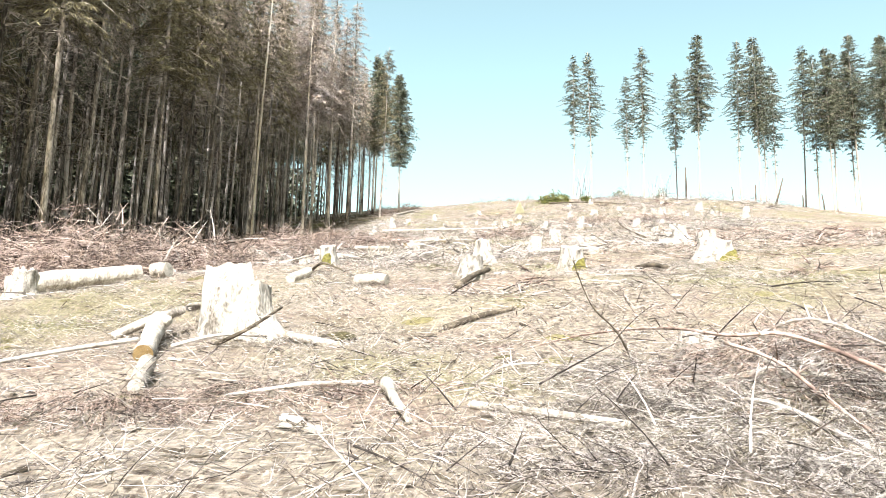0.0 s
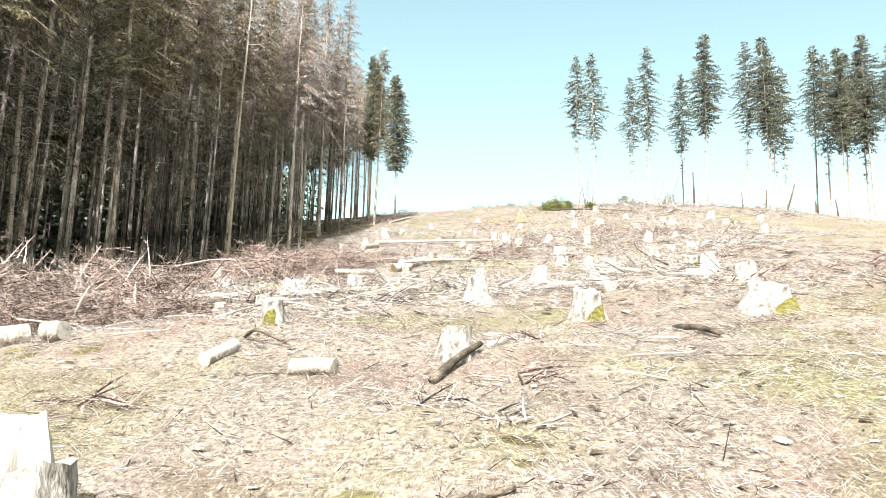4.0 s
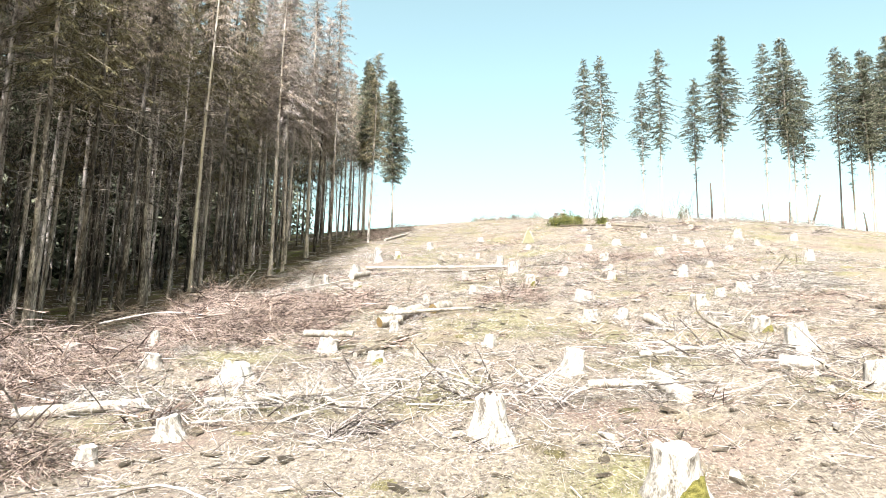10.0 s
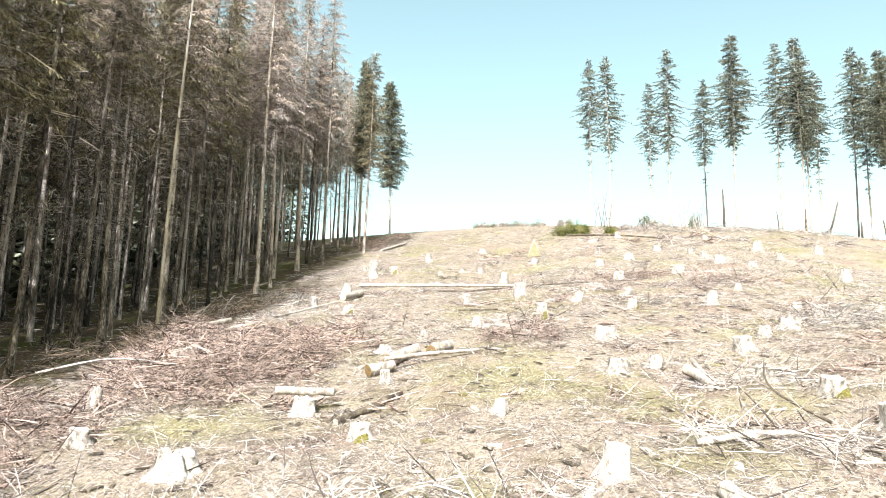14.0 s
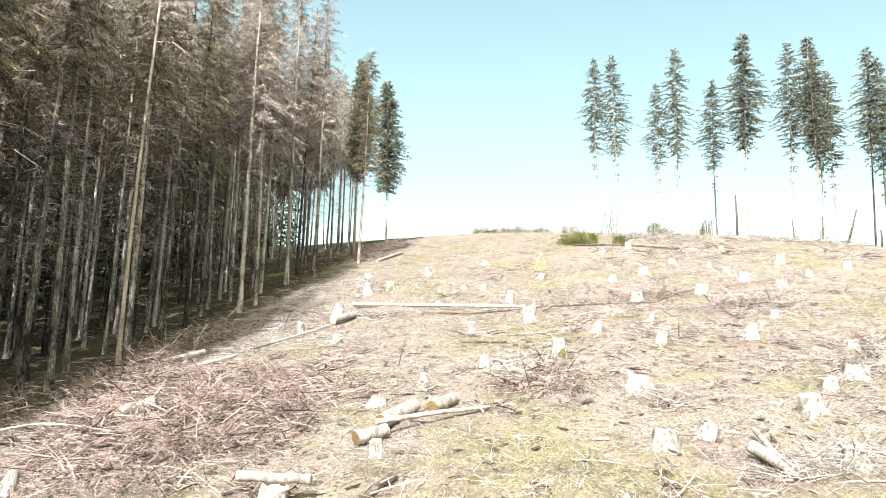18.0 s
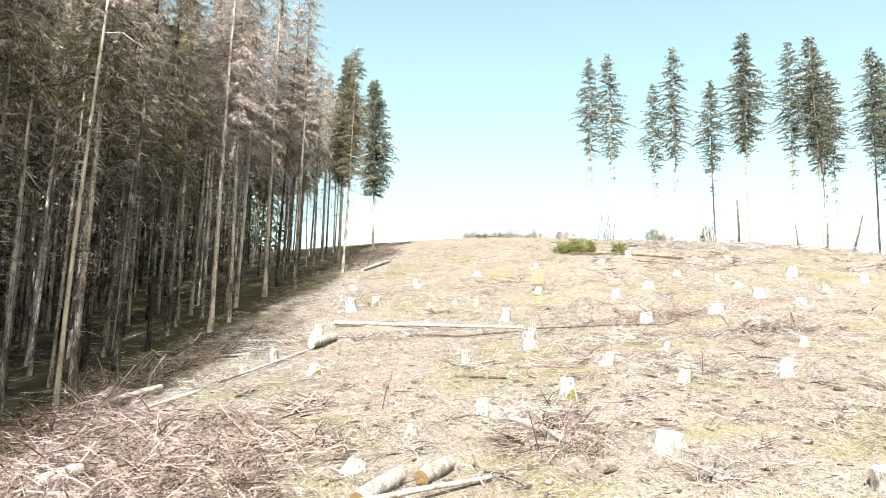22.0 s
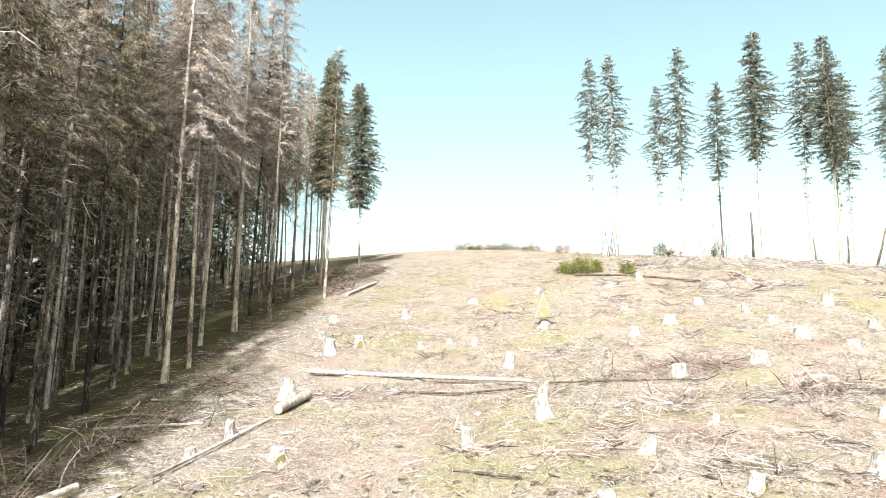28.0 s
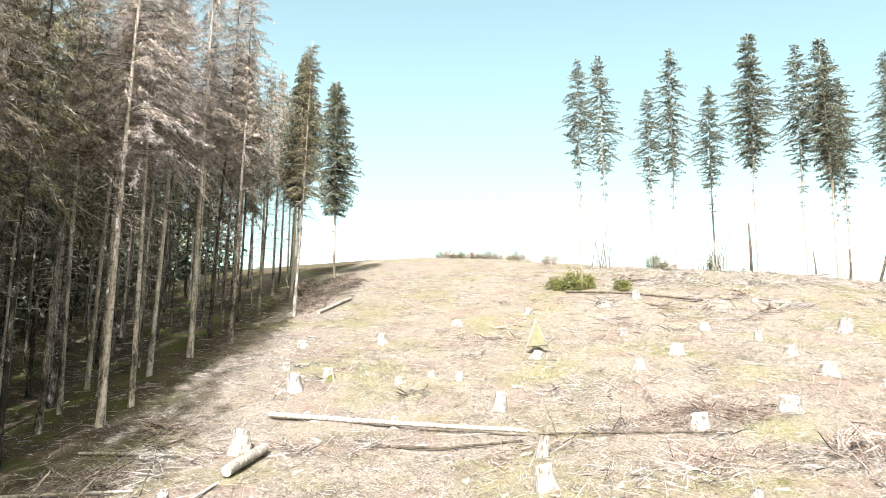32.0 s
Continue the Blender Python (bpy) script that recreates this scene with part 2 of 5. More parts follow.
# ---- mesh helpers ----
class Pile:
    """Vertices and faces that grow into one mesh."""

    def __init__(self):
        self.v, self.f, self.n = [], [], 0

    def tube(self, pts, radii, sides=6, caps=False, twist=0.0):
        pts = [Vector(p) for p in pts]
        start = self.n
        for k, p in enumerate(pts):
            d = (pts[min(k + 1, len(pts) - 1)] - pts[max(k - 1, 0)]).normalized()
            a = d.cross(Vector((0.13, 0.97, 0.21)) if abs(d.y) < 0.9 else Vector((1, 0, 0))).normalized()
            b = d.cross(a)
            for s in range(sides):
                w = 2 * math.pi * s / sides + twist
                self.v.append(p + radii[k] * (math.cos(w) * a + math.sin(w) * b))
        for k in range(len(pts) - 1):
            for s in range(sides):
                i, j = start + k * sides + s, start + k * sides + (s + 1) % sides
                self.f.append((i, j, j + sides, i + sides))
        self.n += len(pts) * sides
        if caps:
            self.f.append(tuple(range(start + sides - 1, start - 1, -1)))
            self.f.append(tuple(range(self.n - sides, self.n)))

    def spike(self, p, q, r):
        """A twig that tapers from p to a point at q."""
        d = q - p
        a = d.orthogonal().normalized() * r
        b = d.cross(a).normalized() * r
        self.v += [p + a, p - 0.5 * a + 0.87 * b, p - 0.5 * a - 0.87 * b, q]
        i = self.n
        self.f += [(i, i + 1, i + 3), (i + 1, i + 2, i + 3), (i + 2, i, i + 3)]
        self.n += 4

    def leaf(self, p, q, side):
        """A small spray with a spine from p to q."""
        m = (p + q) / 2
        self.v += [p, m + side, q, m - side]
        i = self.n
        self.f += [(i, i + 1, i + 2), (i, i + 2, i + 3)]
        self.n += 4

    def mesh(self, name, mat, smooth=True):
        me = bpy.data.meshes.new(name)
        me.from_pydata(self.v, [], self.f)
        me.materials.append(mat)
        if smooth:
            me.shade_smooth()
        return me


def part(name, me, parent, label="", category=""):
    ob = new(name, me)
    ob.parent = parent
    if label:
        ob["label"] = label
    return ob


def sticks(name, p, q, r, mat):
    """Many tapering straight twigs from the rows of p to those of q, as one mesh."""
    d = q - p
    d /= np.linalg.norm(d, axis=1, keepdims=True)
    up = np.where(np.abs(d[:, 2:3]) < 0.9, np.array([[0, 0, 1.0]]), np.array([[1.0, 0, 0]]))
    a = np.cross(d, up)
    a /= np.linalg.norm(a, axis=1, keepdims=True)
    b = np.cross(d, a)
    r = r[:, None]
    v = np.stack([p + a * r, p + r * (-0.5 * a + 0.87 * b), p + r * (-0.5 * a - 0.87 * b), q], 1).reshape(-1, 3)
    i = np.arange(len(p))[:, None] * 4
    f = np.concatenate([i + [0, 1, 3], i + [1, 2, 3], i + [2, 0, 3]], 1).reshape(-1, 3)
    me = bpy.data.meshes.new(name)
    me.vertices.add(len(v))
    me.vertices.foreach_set("co", v.astype(np.float32).ravel())
    me.loops.add(f.size)
    me.loops.foreach_set("vertex_index", f.astype(np.int32).ravel())
    me.polygons.add(len(f))
    me.polygons.foreach_set("loop_start", np.arange(0, f.size, 3, dtype=np.int32))
    me.update(calc_edges=True)
    me.materials.append(mat)
    return me


# ---- trees ----
def trunk_line(rnd, height, lean=0.3):
    bend = [Vector((rnd.uniform(-lean, lean), rnd.uniform(-lean, lean), 0)) for _ in range(3)]
    pts = []
    for k in range(15):
        u = k / 14
        pts.append(bend[0] * u + bend[1] * math.sin(u * 3.0) * 0.5 + bend[2] * math.sin(u * 6.0) * 0.2 + Vector((0, 0, height * u - 0.3 * (k == 0))))
    return pts


def along(pts, u):
    k = min(int(u * (len(pts) - 1)), len(pts) - 2)
    return pts[k].lerp(pts[k + 1], u * (len(pts) - 1) - k)


def spruce(seed, height, radius, bare, crown_from, green, dense=1.0, fine=1.0, pale=False, width=1.0, dead=1.0, shape=0.7, brown=None):
    """A plantation spruce at the origin: trunk, whorls of dead drooping branches from bare up, and a crown from crown_from up.
    green: 0 for a dead brown crown, 1 for a full green one, between them a thin one."""
    rnd = random.Random(seed)
    tree = new("spruce_tree")
    line = trunk_line(rnd, height)
    t = Pile()
    sides = 10 if fine >= 1 else 6
    t.tube(line, [radius * 0.82 * (1.45 if k == 0 else 1.06 if k == 1 else 1.0) * (1 - 0.88 * (k / 14) ** 1.15) + 0.012 for k in range(15)], sides)
    part("trunk", t.mesh("trunk", PALE_BARK if pale else BARK), tree)
    limbs, crown = Pile(), Pile()
    z = bare * height
    while z < height * 0.985:
        u = z / height
        in_crown = u > crown_from
        top = (1 - u) / max(1 - crown_from, 0.01)
        if in_crown:
            swell = min(top * 1.5, 1) ** 0.85 * (1 - 0.7 * (max(0, top - 0.55) / 0.45) ** 1.3) * rnd.choice((0.65, 0.85, 1.0, 1.1)) if green >= 0.9 else min(top * 1.15, 1) ** shape
            reach, count = (0.2 + 2.0 * swell) * width, (12 if green >= 0.9 and fine >= 1 else 5.5) * dense
        else:
            reach, count = (1.3 + 1.3 * rnd.random()) * (0.35 + 0.65 * min(1, (u - bare) / 0.2)), 4.5 * dead
        for _ in range(int(count * min(fine, 1) * rnd.uniform(0.5, 1.3) + 0.5)):
            w, ln = rnd.uniform(0, 2 * math.pi), reach * rnd.uniform(0.35, 1.2)
            if green >= 0.9 and fine >= 1:
                ln = reach * (rnd.uniform(0.55, 1.0) if in_crown else rnd.uniform(0.15, 0.5))
            elif not in_crown and rnd.random() < 0.3:
                ln *= 0.4
            out = Vector((math.cos(w), math.sin(w), 0))
            side = Vector((-out.y, out.x, 0))
            p0 = along(line, u) + Vector((0, 0, rnd.uniform(-0.25, 0.25)))
            rise = rnd.uniform(0.25, 0.6) if top < 0.3 and in_crown else rnd.uniform(-0.1, 0.3)
            droop = rnd.uniform(0.3, 0.9) * ln * ln * 0.3 if green < 0.9 else rnd.uniform(0.0, 0.42) * ln
            p1 = p0 + out * ln * 0.5 + Vector((0, 0, rise * ln * 0.5 - droop * 0.25))
            p2 = p0 + out * ln + side * rnd.uniform(-0.15, 0.15) * ln + Vector((0, 0, rise * ln * 0.7 - droop))
            thick = (0.011 + 0.007 * ln) * (1 if fine >= 1 else 1.3)
            limbs.spike(p0, p1 + (p1 - p0) * 0.15, thick)
            limbs.spike(p1, p2, thick * 0.75)

            def at(s):
                return p0.lerp(p1, s * 2) if s < 0.5 else p1.lerp(p2, s * 2 - 1)

            for k in range(int((5.5 if fine >= 1 else 7) * fine * ln * (0.7 if in_crown else 1.0) + 1)):
                s = rnd.uniform(0.2, 1)
                q, tl = at(s), rnd.uniform(0.25, 0.7) * (1.15 - 0.4 * s)
                e = q + (out * rnd.uniform(0.1, 0.6) + side * rnd.choice((-1, 1)) * rnd.uniform(0.2, 0.8) + Vector((0, 0, rnd.uniform(-1.0, -0.1)))) * tl
                limbs.spike(q, e, 0.008 if fine >= 1 else 0.014)
            lush = green >= 0.9 and fine >= 1
            sparse = lush and (rnd.random() < 0.2 + 0.35 * max(0, top - 0.6))
            if (in_crown and not sparse) or (lush and not in_crown and rnd.random() < 0.3):
                share = green if green > 0 else 1.0
                for k in range(int((30 if lush else 44 if not green and fine >= 1 else 20 if fine < 0.3 else 32 if fine < 1 else 40) * fine * ln * share + 1)):
                    s = rnd.uniform(0.1, 1)
                    q, tl = at(s), rnd.uniform(0.16, 0.38) if lush else rnd.uniform(0.2, 0.5) * (1.7 if fine < 1 else 1.0 if green > 0 else 0.62)
                    d = out * rnd.uniform(0.1, 0.9) + side * rnd.uniform(-1, 1) + Vector((0, 0, rnd.uniform(-1.3, 0.2) if lush else rnd.uniform(-1.2, 0.0)))
                    d.normalize()
                    wide = d.cross(Vector((rnd.uniform(-1, 1), rnd.uniform(-1, 1), rnd.uniform(-1, 1)))).normalized()
                    wide *= rnd.uniform(0.018, 0.045) if lush else rnd.uniform(0.011, 0.024) * (1.0 if fine >= 1 else 5.0 if fine < 0.3 else 2.6) if green > 0 else rnd.uniform(0.006, 0.012)
                    crown.leaf(q, q + d * tl * (1.0 if green > 0 else 1.35), wide)
        z += rnd.uniform(0.14, 0.32) if green >= 0.9 and fine >= 1 and in_crown else rnd.uniform(0.26, 0.46) if fine >= 1 else rnd.uniform(0.4, 0.65)
    tagged(part("branchwork", limbs.mesh("branchwork", DEAD_TWIG, False), tree, "bare grey-brown drooping dead branches"), kind="stuff")
    look_of = "thin dull green crown" if 0 < green < 0.9 else "dark green needled crown" if green else "brown needleless crown of fine twigs"
    tagged(part("crown", crown.mesh("crown", NEEDLES if green >= 0.9 else DULL_NEEDLES if green else brown or BROWN_CROWN, False), tree, look_of), kind="stuff")
    return tree


DEAD = "standing dead spruce with brown needleless crown at the wood's edge"
THIN = "dying spruce with thin green crown in the dense stand"
GREEN = "living dark green spruce at the end of the stand"
kinds = []
for seed, h, r, bare, crown, green, pale, dead in ((1, 26, 0.165, 0.14, 0.48, 0, False, 1.5), (2, 28, 0.185, 0.16, 0.5, 0, False, 1.4), (3, 25.5, 0.14, 0.18, 0.48, 0, False, 1.3),
                                                   (4, 27, 0.175, 0.12, 0.48, 0.65, False, 1.6), (5, 26.5, 0.16, 0.16, 0.42, 0.85, False, 1.5), (6, 25.5, 0.105, 0.18, 0.6, 0, True, 0.8)):
    ob = spruce(seed, h, r, bare, crown, green, pale=pale, dead=dead * 0.75, dense=0.6 if pale else 1.7 if seed == 3 else 1.15, width=1.45 if seed == 3 else 1.0 if pale else 1.12, shape=0.6, brown=PALE_CROWN if seed == 3 else None)
    tagged(ob, THIN if green else "bleached pale dead spruce trunk with short bare branches" if pale else DEAD, "tree", "trees of the spruce stand")
    kinds.append(ob)
deep = []
for seed, h, r, bare, crown, green in ((11, 26, 0.15, 0.2, 0.4, 0.9), (12, 27, 0.17, 0.2, 0.42, 0.9), (13, 25, 0.14, 0.2, 0.38, 0.89)):
    ob = spruce(seed, h, r, bare, crown, green, fine=0.45, width=1.4, dead=0.4, dense=1.7)
    tagged(ob, THIN, "tree", "trees of the spruce stand")
    deep.append(ob)
far = []
for seed in (14, 15):
    far.append(spruce(seed, 26, 0.16, 0.02, 0.35, 0.9, fine=0.26, width=1.6, dead=1.4))
placed = []


def unscale(model):
    """Undoes the model's own scale in a copy."""
    return Matrix.Diagonal((*(1 / c for c in model.scale), 1))


def stand(model, x, y, size=1.0, girth=None, turn=None, rnd=random.Random(77)):
    """A copy of a model tree at x, y; the model itself for its first place."""
    m = Matrix.LocRotScale((x, y, gz(x, y) - 0.05), Euler((rnd.gauss(0, 0.012), rnd.gauss(0, 0.012), rnd.uniform(0, 6.28) if turn is None else turn)),
                           (size * (girth or 1), size * (girth or 1), size))
    placed.append((x, y))
    if model not in standing:
        standing.add(model)
        model.matrix_basis = m
        return model
    return copy_thing(model, m @ unscale(model))


standing = set()
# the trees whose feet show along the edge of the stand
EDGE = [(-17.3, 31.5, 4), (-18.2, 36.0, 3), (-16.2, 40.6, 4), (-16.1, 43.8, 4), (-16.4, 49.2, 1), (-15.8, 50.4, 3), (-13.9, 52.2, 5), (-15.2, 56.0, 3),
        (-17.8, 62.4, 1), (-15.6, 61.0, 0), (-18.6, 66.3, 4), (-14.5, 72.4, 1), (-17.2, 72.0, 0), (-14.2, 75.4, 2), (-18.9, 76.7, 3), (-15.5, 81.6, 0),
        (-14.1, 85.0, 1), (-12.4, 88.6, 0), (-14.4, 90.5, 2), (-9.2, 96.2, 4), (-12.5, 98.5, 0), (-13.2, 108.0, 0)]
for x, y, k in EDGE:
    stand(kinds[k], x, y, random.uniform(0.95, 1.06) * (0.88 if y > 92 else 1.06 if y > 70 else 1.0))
edge_y, edge_x = (-30, 20, 31, 45, 60, 75, 88, 95, 118, 140), (-22, -19.5, -18.5, -17.2, -16.6, -15.8, -13.8, -12, -11, -11.5)


def edge_at(y):
    return float(np.interp(y, edge_y, edge_x))


rnd = random.Random(5)
tries = 0
while len(placed) < 295 and tries < 30000:
    tries += 1
    # trees below y 24 stay out of view, added to shade the left edge
    y = rnd.uniform(9, 121)
    back = 19 * rnd.random() ** 1.1
    x = edge_at(y) - back
    if (y > 98 and back < 1.0):
        continue
    if any((x - a) ** 2 + (y - b) ** 2 < (4.2 if y > 82 else 3.4 if back < 8 else 3.0) for a, b in placed):
        continue
    if back < 6:
        k = rnd.choice((2, 2, 4, 4, 0, 3)) if y > 94 else rnd.choice((2, 2, 2, 2, 0, 3)) if y > 77 else rnd.choice((0, 0, 1, 1, 2, 3, 4)) if y > 62 else rnd.choice((0, 0, 1, 3, 3, 4))
        stand(kinds[k], x, y, rnd.uniform(0.9, 1.1) * (0.86 if y > 92 else 1.06 if y > 70 else 1.0), rnd.uniform(0.6, 1.0))
    else:
        stand(rnd.choice(deep), x, y, rnd.uniform(0.9, 1.08) * (0.86 if y > 92 else 1.0), rnd.uniform(0.6, 1.0))


def far_wood():
    """The stand beyond, too deep to tell its trees apart: joined into one mesh a part. Below y 24 its trees are unseen,
    added for shade.
    """
    spots = []
    for _ in range(12000):
        y = rnd.uniform(-25, 148)
        x = edge_at(y) - (rnd.uniform(1.5, 32) if y < 24 else rnd.uniform(17, 80))
        if len(spots) < 430 and all((x - a) ** 2 + (y - b) ** 2 > 7.5 for a, b in spots):
            spots.append((x, y))
    holder = tagged(new("far_spruce_wood"), "dense dark spruce wood behind the edge trees, with unseen shading trees downhill", "wood", kind="stuff")
    for name in ("trunk", "branchwork", "crown"):
        blocks_v, blocks_f, at = [], [], 0
        for i, (x, y) in enumerate(spots):
            ob = far[i % 2]
            me = next(c.data for c in ob.children if c.name.startswith(name))
            co = np.empty(len(me.vertices) * 3, np.float32)
            me.vertices.foreach_get("co", co)
            w = i * 2.4
            turn = np.array([[math.cos(w), -math.sin(w), 0], [math.sin(w), math.cos(w), 0], [0, 0, 1]])
            blocks_v.append(co.reshape(-1, 3) @ turn.T + (x, y, gz(x, y)))
            idx, tot = np.empty(len(me.loops), np.int32), np.empty(len(me.polygons), np.int32)
            me.loops.foreach_get("vertex_index", idx)
            me.polygons.foreach_get("loop_total", tot)
            blocks_f.append((idx + at, tot))
            at += len(me.vertices)
        v, idx, tot = np.concatenate(blocks_v), np.concatenate([b[0] for b in blocks_f]), np.concatenate([b[1] for b in blocks_f])
        out = bpy.data.meshes.new(name)
        out.vertices.add(len(v))
        out.vertices.foreach_set("co", v.astype(np.float32).ravel())
        out.loops.add(len(idx))
        out.loops.foreach_set("vertex_index", idx)
        out.polygons.add(len(tot))
        out.polygons.foreach_set("loop_start", np.concatenate([[0], np.cumsum(tot)[:-1]]).astype(np.int32))
        out.update(calc_edges=True)
        out.materials.append(me.materials[0])
        tagged(part(name, out, holder), kind="stuff")


def thicket():
    """Loose dark leaves, added deep in the wood to block the sky between trunks."""
    pile, r = Pile(), random.Random(31)
    for _ in range(24000):
        y = r.uniform(10, 110)
        x = edge_at(y) - r.uniform(19, 42)
        p = Vector((x, y, gbase(x, y) + 15 * r.random() ** 1.3))
        d = Vector((r.uniform(-1, 1), r.uniform(-1, 1), r.uniform(-0.7, 0.3))).normalized()
        pile.leaf(p, p + d * r.uniform(0.9, 1.8), d.orthogonal().normalized() * r.uniform(0.2, 0.4))
    for _ in range(20000):
        y = r.uniform(108, 156)
        x = -27 - 0.1 * (156 - y) - 34 * r.random()
        p = Vector((x, y, gbase(x, y) + 10 * r.random() ** 1.3))
        d = Vector((r.uniform(-1, 1), r.uniform(-1, 1), r.uniform(-0.7, 0.3))).normalized()
        pile.leaf(p, p + d * r.uniform(0.7, 1.4), d.orthogonal().normalized() * r.uniform(0.15, 0.3))
    tagged(new("spruce_thicket", pile.mesh("spruce_thicket", NEEDLES, False)), "dark leaf mass added deep in the wood to close sky gaps", "thicket", kind="stuff")


far_wood()
thicket()
for model in far:
    for ob in (*model.children, model):
        bpy.data.objects.remove(ob)

# green spruces that end the stand, and the tall group on the crest
greens = []
for seed, h, r, bare, crown, green, wide, dense, shape in ((21, 24, 0.15, 0.24, 0.3, 1.0, 1.75, 1.2, 0.6), (22, 26, 0.16, 0.28, 0.38, 0.95, 1.5, 1.0, 0.6), (23, 30, 0.15, 0.34, 0.48, 0.95, 1.75, 0.55, 0.5),
                                                           (24, 31, 0.15, 0.3, 0.46, 0.9, 1.7, 0.42, 0.35), (25, 30, 0.17, 0.34, 0.44, 1.0, 2.0, 0.7, 0.6), (26, 29, 0.15, 0.28, 0.44, 0.9, 1.75, 0.42, 0.45)):
    # pale bark puts glare and haze into the trunk colour, except seed 23
    ob = spruce(seed, h, r, bare, crown, green, dense=dense, width=wide, shape=shape, pale=seed != 23)
    tagged(ob, GREEN if h < 28 else "tall green spruce with long bare trunk on the crest", "tree", "green spruces")
    greens.append(ob)
stand(greens[0], -8.4, 119.5, 1.0)
stand(greens[1], -10.8, 104.5, 0.92)
stand(greens[1], -13.0, 121.0, 1.08)
for x, y, top, k in ((21.6, 126.2, 57.2, 3), (24.2, 123.3, 56.8, 5), (31.6, 127.5, 54.0, 3), (33.8, 125.7, 58.6, 5), (41.8, 132.4, 56.6, 2), (41.8, 120.3, 58.6, 4),
                     (50.5, 125.0, 60.0, 3), (52.5, 122.0, 59.5, 4), (55.6, 127.0, 57.5, 5), (60.0, 122.0, 57.6, 2), (63.3, 119.0, 56.4, 4), (64.5, 126.0, 58.0, 5), (69.0, 121.0, 59.8, 4), (72.0, 118.0, 58.0, 2),
                     (58.0, 128.0, 56.5, 3), (66.5, 124.0, 57.5, 4), (71.0, 126.0, 59.0, 5), (74.5, 122.0, 60.0, 4)):
    stand(greens[k], x, y, (top - gz(x, y)) / (30, 31, 30, 29)[k - 2])


# ---- stumps ----
def stump_model(seed, jagged=0.0, moss=False, step=0.0, flare=1.0, crack=0.0):
    """A sawn spruce stump one metre across at its roots and one metre high: flared bark body, cut face, often in two levels."""
    rnd = random.Random(seed)
    ob = new("tree_stump")
    n, rows = 44, 9
    arms = [(rnd.uniform(0, 0.6) + 2 * math.pi * k / 5 + rnd.uniform(-0.4, 0.4), flare * rnd.uniform(0.06, 0.26), rnd.uniform(0.2, 0.5)) for k in range(5)]
    tilt = Vector((rnd.uniform(-0.25, 0.25), rnd.uniform(-0.25, 0.25)))
    notch, oval = rnd.uniform(0, 6.28) if not step else -1.2, rnd.uniform(0.84, 1.0)
    lie = Vector((math.cos(notch), math.sin(notch)))

    def crown(x, y):
        """Height of the cut at a point of it: a slant, one level lower on the side of the felling notch, torn fibres on the other."""
        side = (x * lie.x + y * lie.y) / 0.4
        wide = abs((y * lie.x - x * lie.y) / 0.4 + 0.15)
        drop = step * min(max((side + 0.3) / 0.1, (wide - 0.62) / 0.12, 0.0), 1.0)
        tear = 1.3 * jagged * max(0, noise.noise(Vector((7 * x, 7 * y, seed * 3.1))) + 0.15) * (1 if side < 0.3 else 0.3)
        return 0.98 + tilt.x * x + tilt.y * y - drop + tear + 0.05 * noise.noise(Vector((11 * x, 11 * y, seed))) + 0.08 * noise.noise(Vector((4 * x, 4 * y, seed)))

    body, top = Pile(), []
    for k in range(rows + 1):
        u = k / rows
        for s in range(n):
            w = 2 * math.pi * s / n
            c, q = math.cos(w), math.sin(w)
            low = min(1.0, 1.25 * (1 - u))
            r = 0.375 + 0.045 * (1 - u) + 0.05 * low ** 3
            for a, long, wide in arms:
                off = (w - a + math.pi) % (2 * math.pi) - math.pi
                r += (long * low ** 2.6 + 0.03 * (1 - u)) * math.exp(-(off / wide) ** 2)
            r += 0.05 * noise.noise(Vector((1.7 * c, 1.7 * q, 2.0 * u + seed))) + 0.02 * noise.noise(Vector((7 * c, 7 * q, 3 * u + seed))) - 0.045 * max(0, noise.noise(Vector((5 * c, 5 * q, 1.1 * u - seed))) - 0.25)
            if crack:
                off = (w - notch + 2.2 + 0.5 * u + math.pi) % (2 * math.pi) - math.pi
                r -= crack * math.exp(-(off / 0.11) ** 2) * (0.35 + 0.65 * u)
            high = crown(r * c, r * q * oval)
            z = -0.34 + (high + 0.34) * u
            body.v.append(Vector((r * c, r * q * oval, z)))
            if k == rows:
                top.append(body.v[-1].copy())
    for k in range(rows):
        for s in range(n):
            body.f.append((k * n + s, k * n + (s + 1) % n, (k + 1) * n + (s + 1) % n, (k + 1) * n + s))
    body.n = len(body.v)
    part("bark", body.mesh("bark", STUMP_BARK), ob)
    face = Pile()
    rings = (1.0, 0.93, 0.72, 0.5, 0.28)
    for f in rings:
        face.v += [Vector((p.x * f, p.y * f, crown(p.x * f, p.y * f) + (0.012 if f < 1 else 0.0))) for p in top]
    face.v.append(Vector((0, 0, crown(0, 0) + 0.012)))
    for s in range(n):
        e = (s + 1) % n
        face.f += [(k * n + s, k * n + e, k * n + n + e, k * n + n + s) for k in range(len(rings) - 1)]
        face.f.append(((len(rings) - 1) * n + s, (len(rings) - 1) * n + e, len(rings) * n))
    part("cut_face", face.mesh("cut_face", CUT, False), ob, "pale weathered saw cut")
    if moss:
        pad, side = Pile(), rnd.choice((-2.6, -0.9))
        for k in range(7):
            for s in range(15):
                w, u = side + 1.5 * (s / 14 - 0.5), k / 6
                edge = math.sin(math.pi * s / 14)
                c, q = math.cos(w), math.sin(w)
                r = 0.42 + 0.2 * (1 - u) ** 2.0 + (0.07 + 0.05 * noise.noise(Vector((5 * c, 5 * q, 4 * u + seed)))) * edge
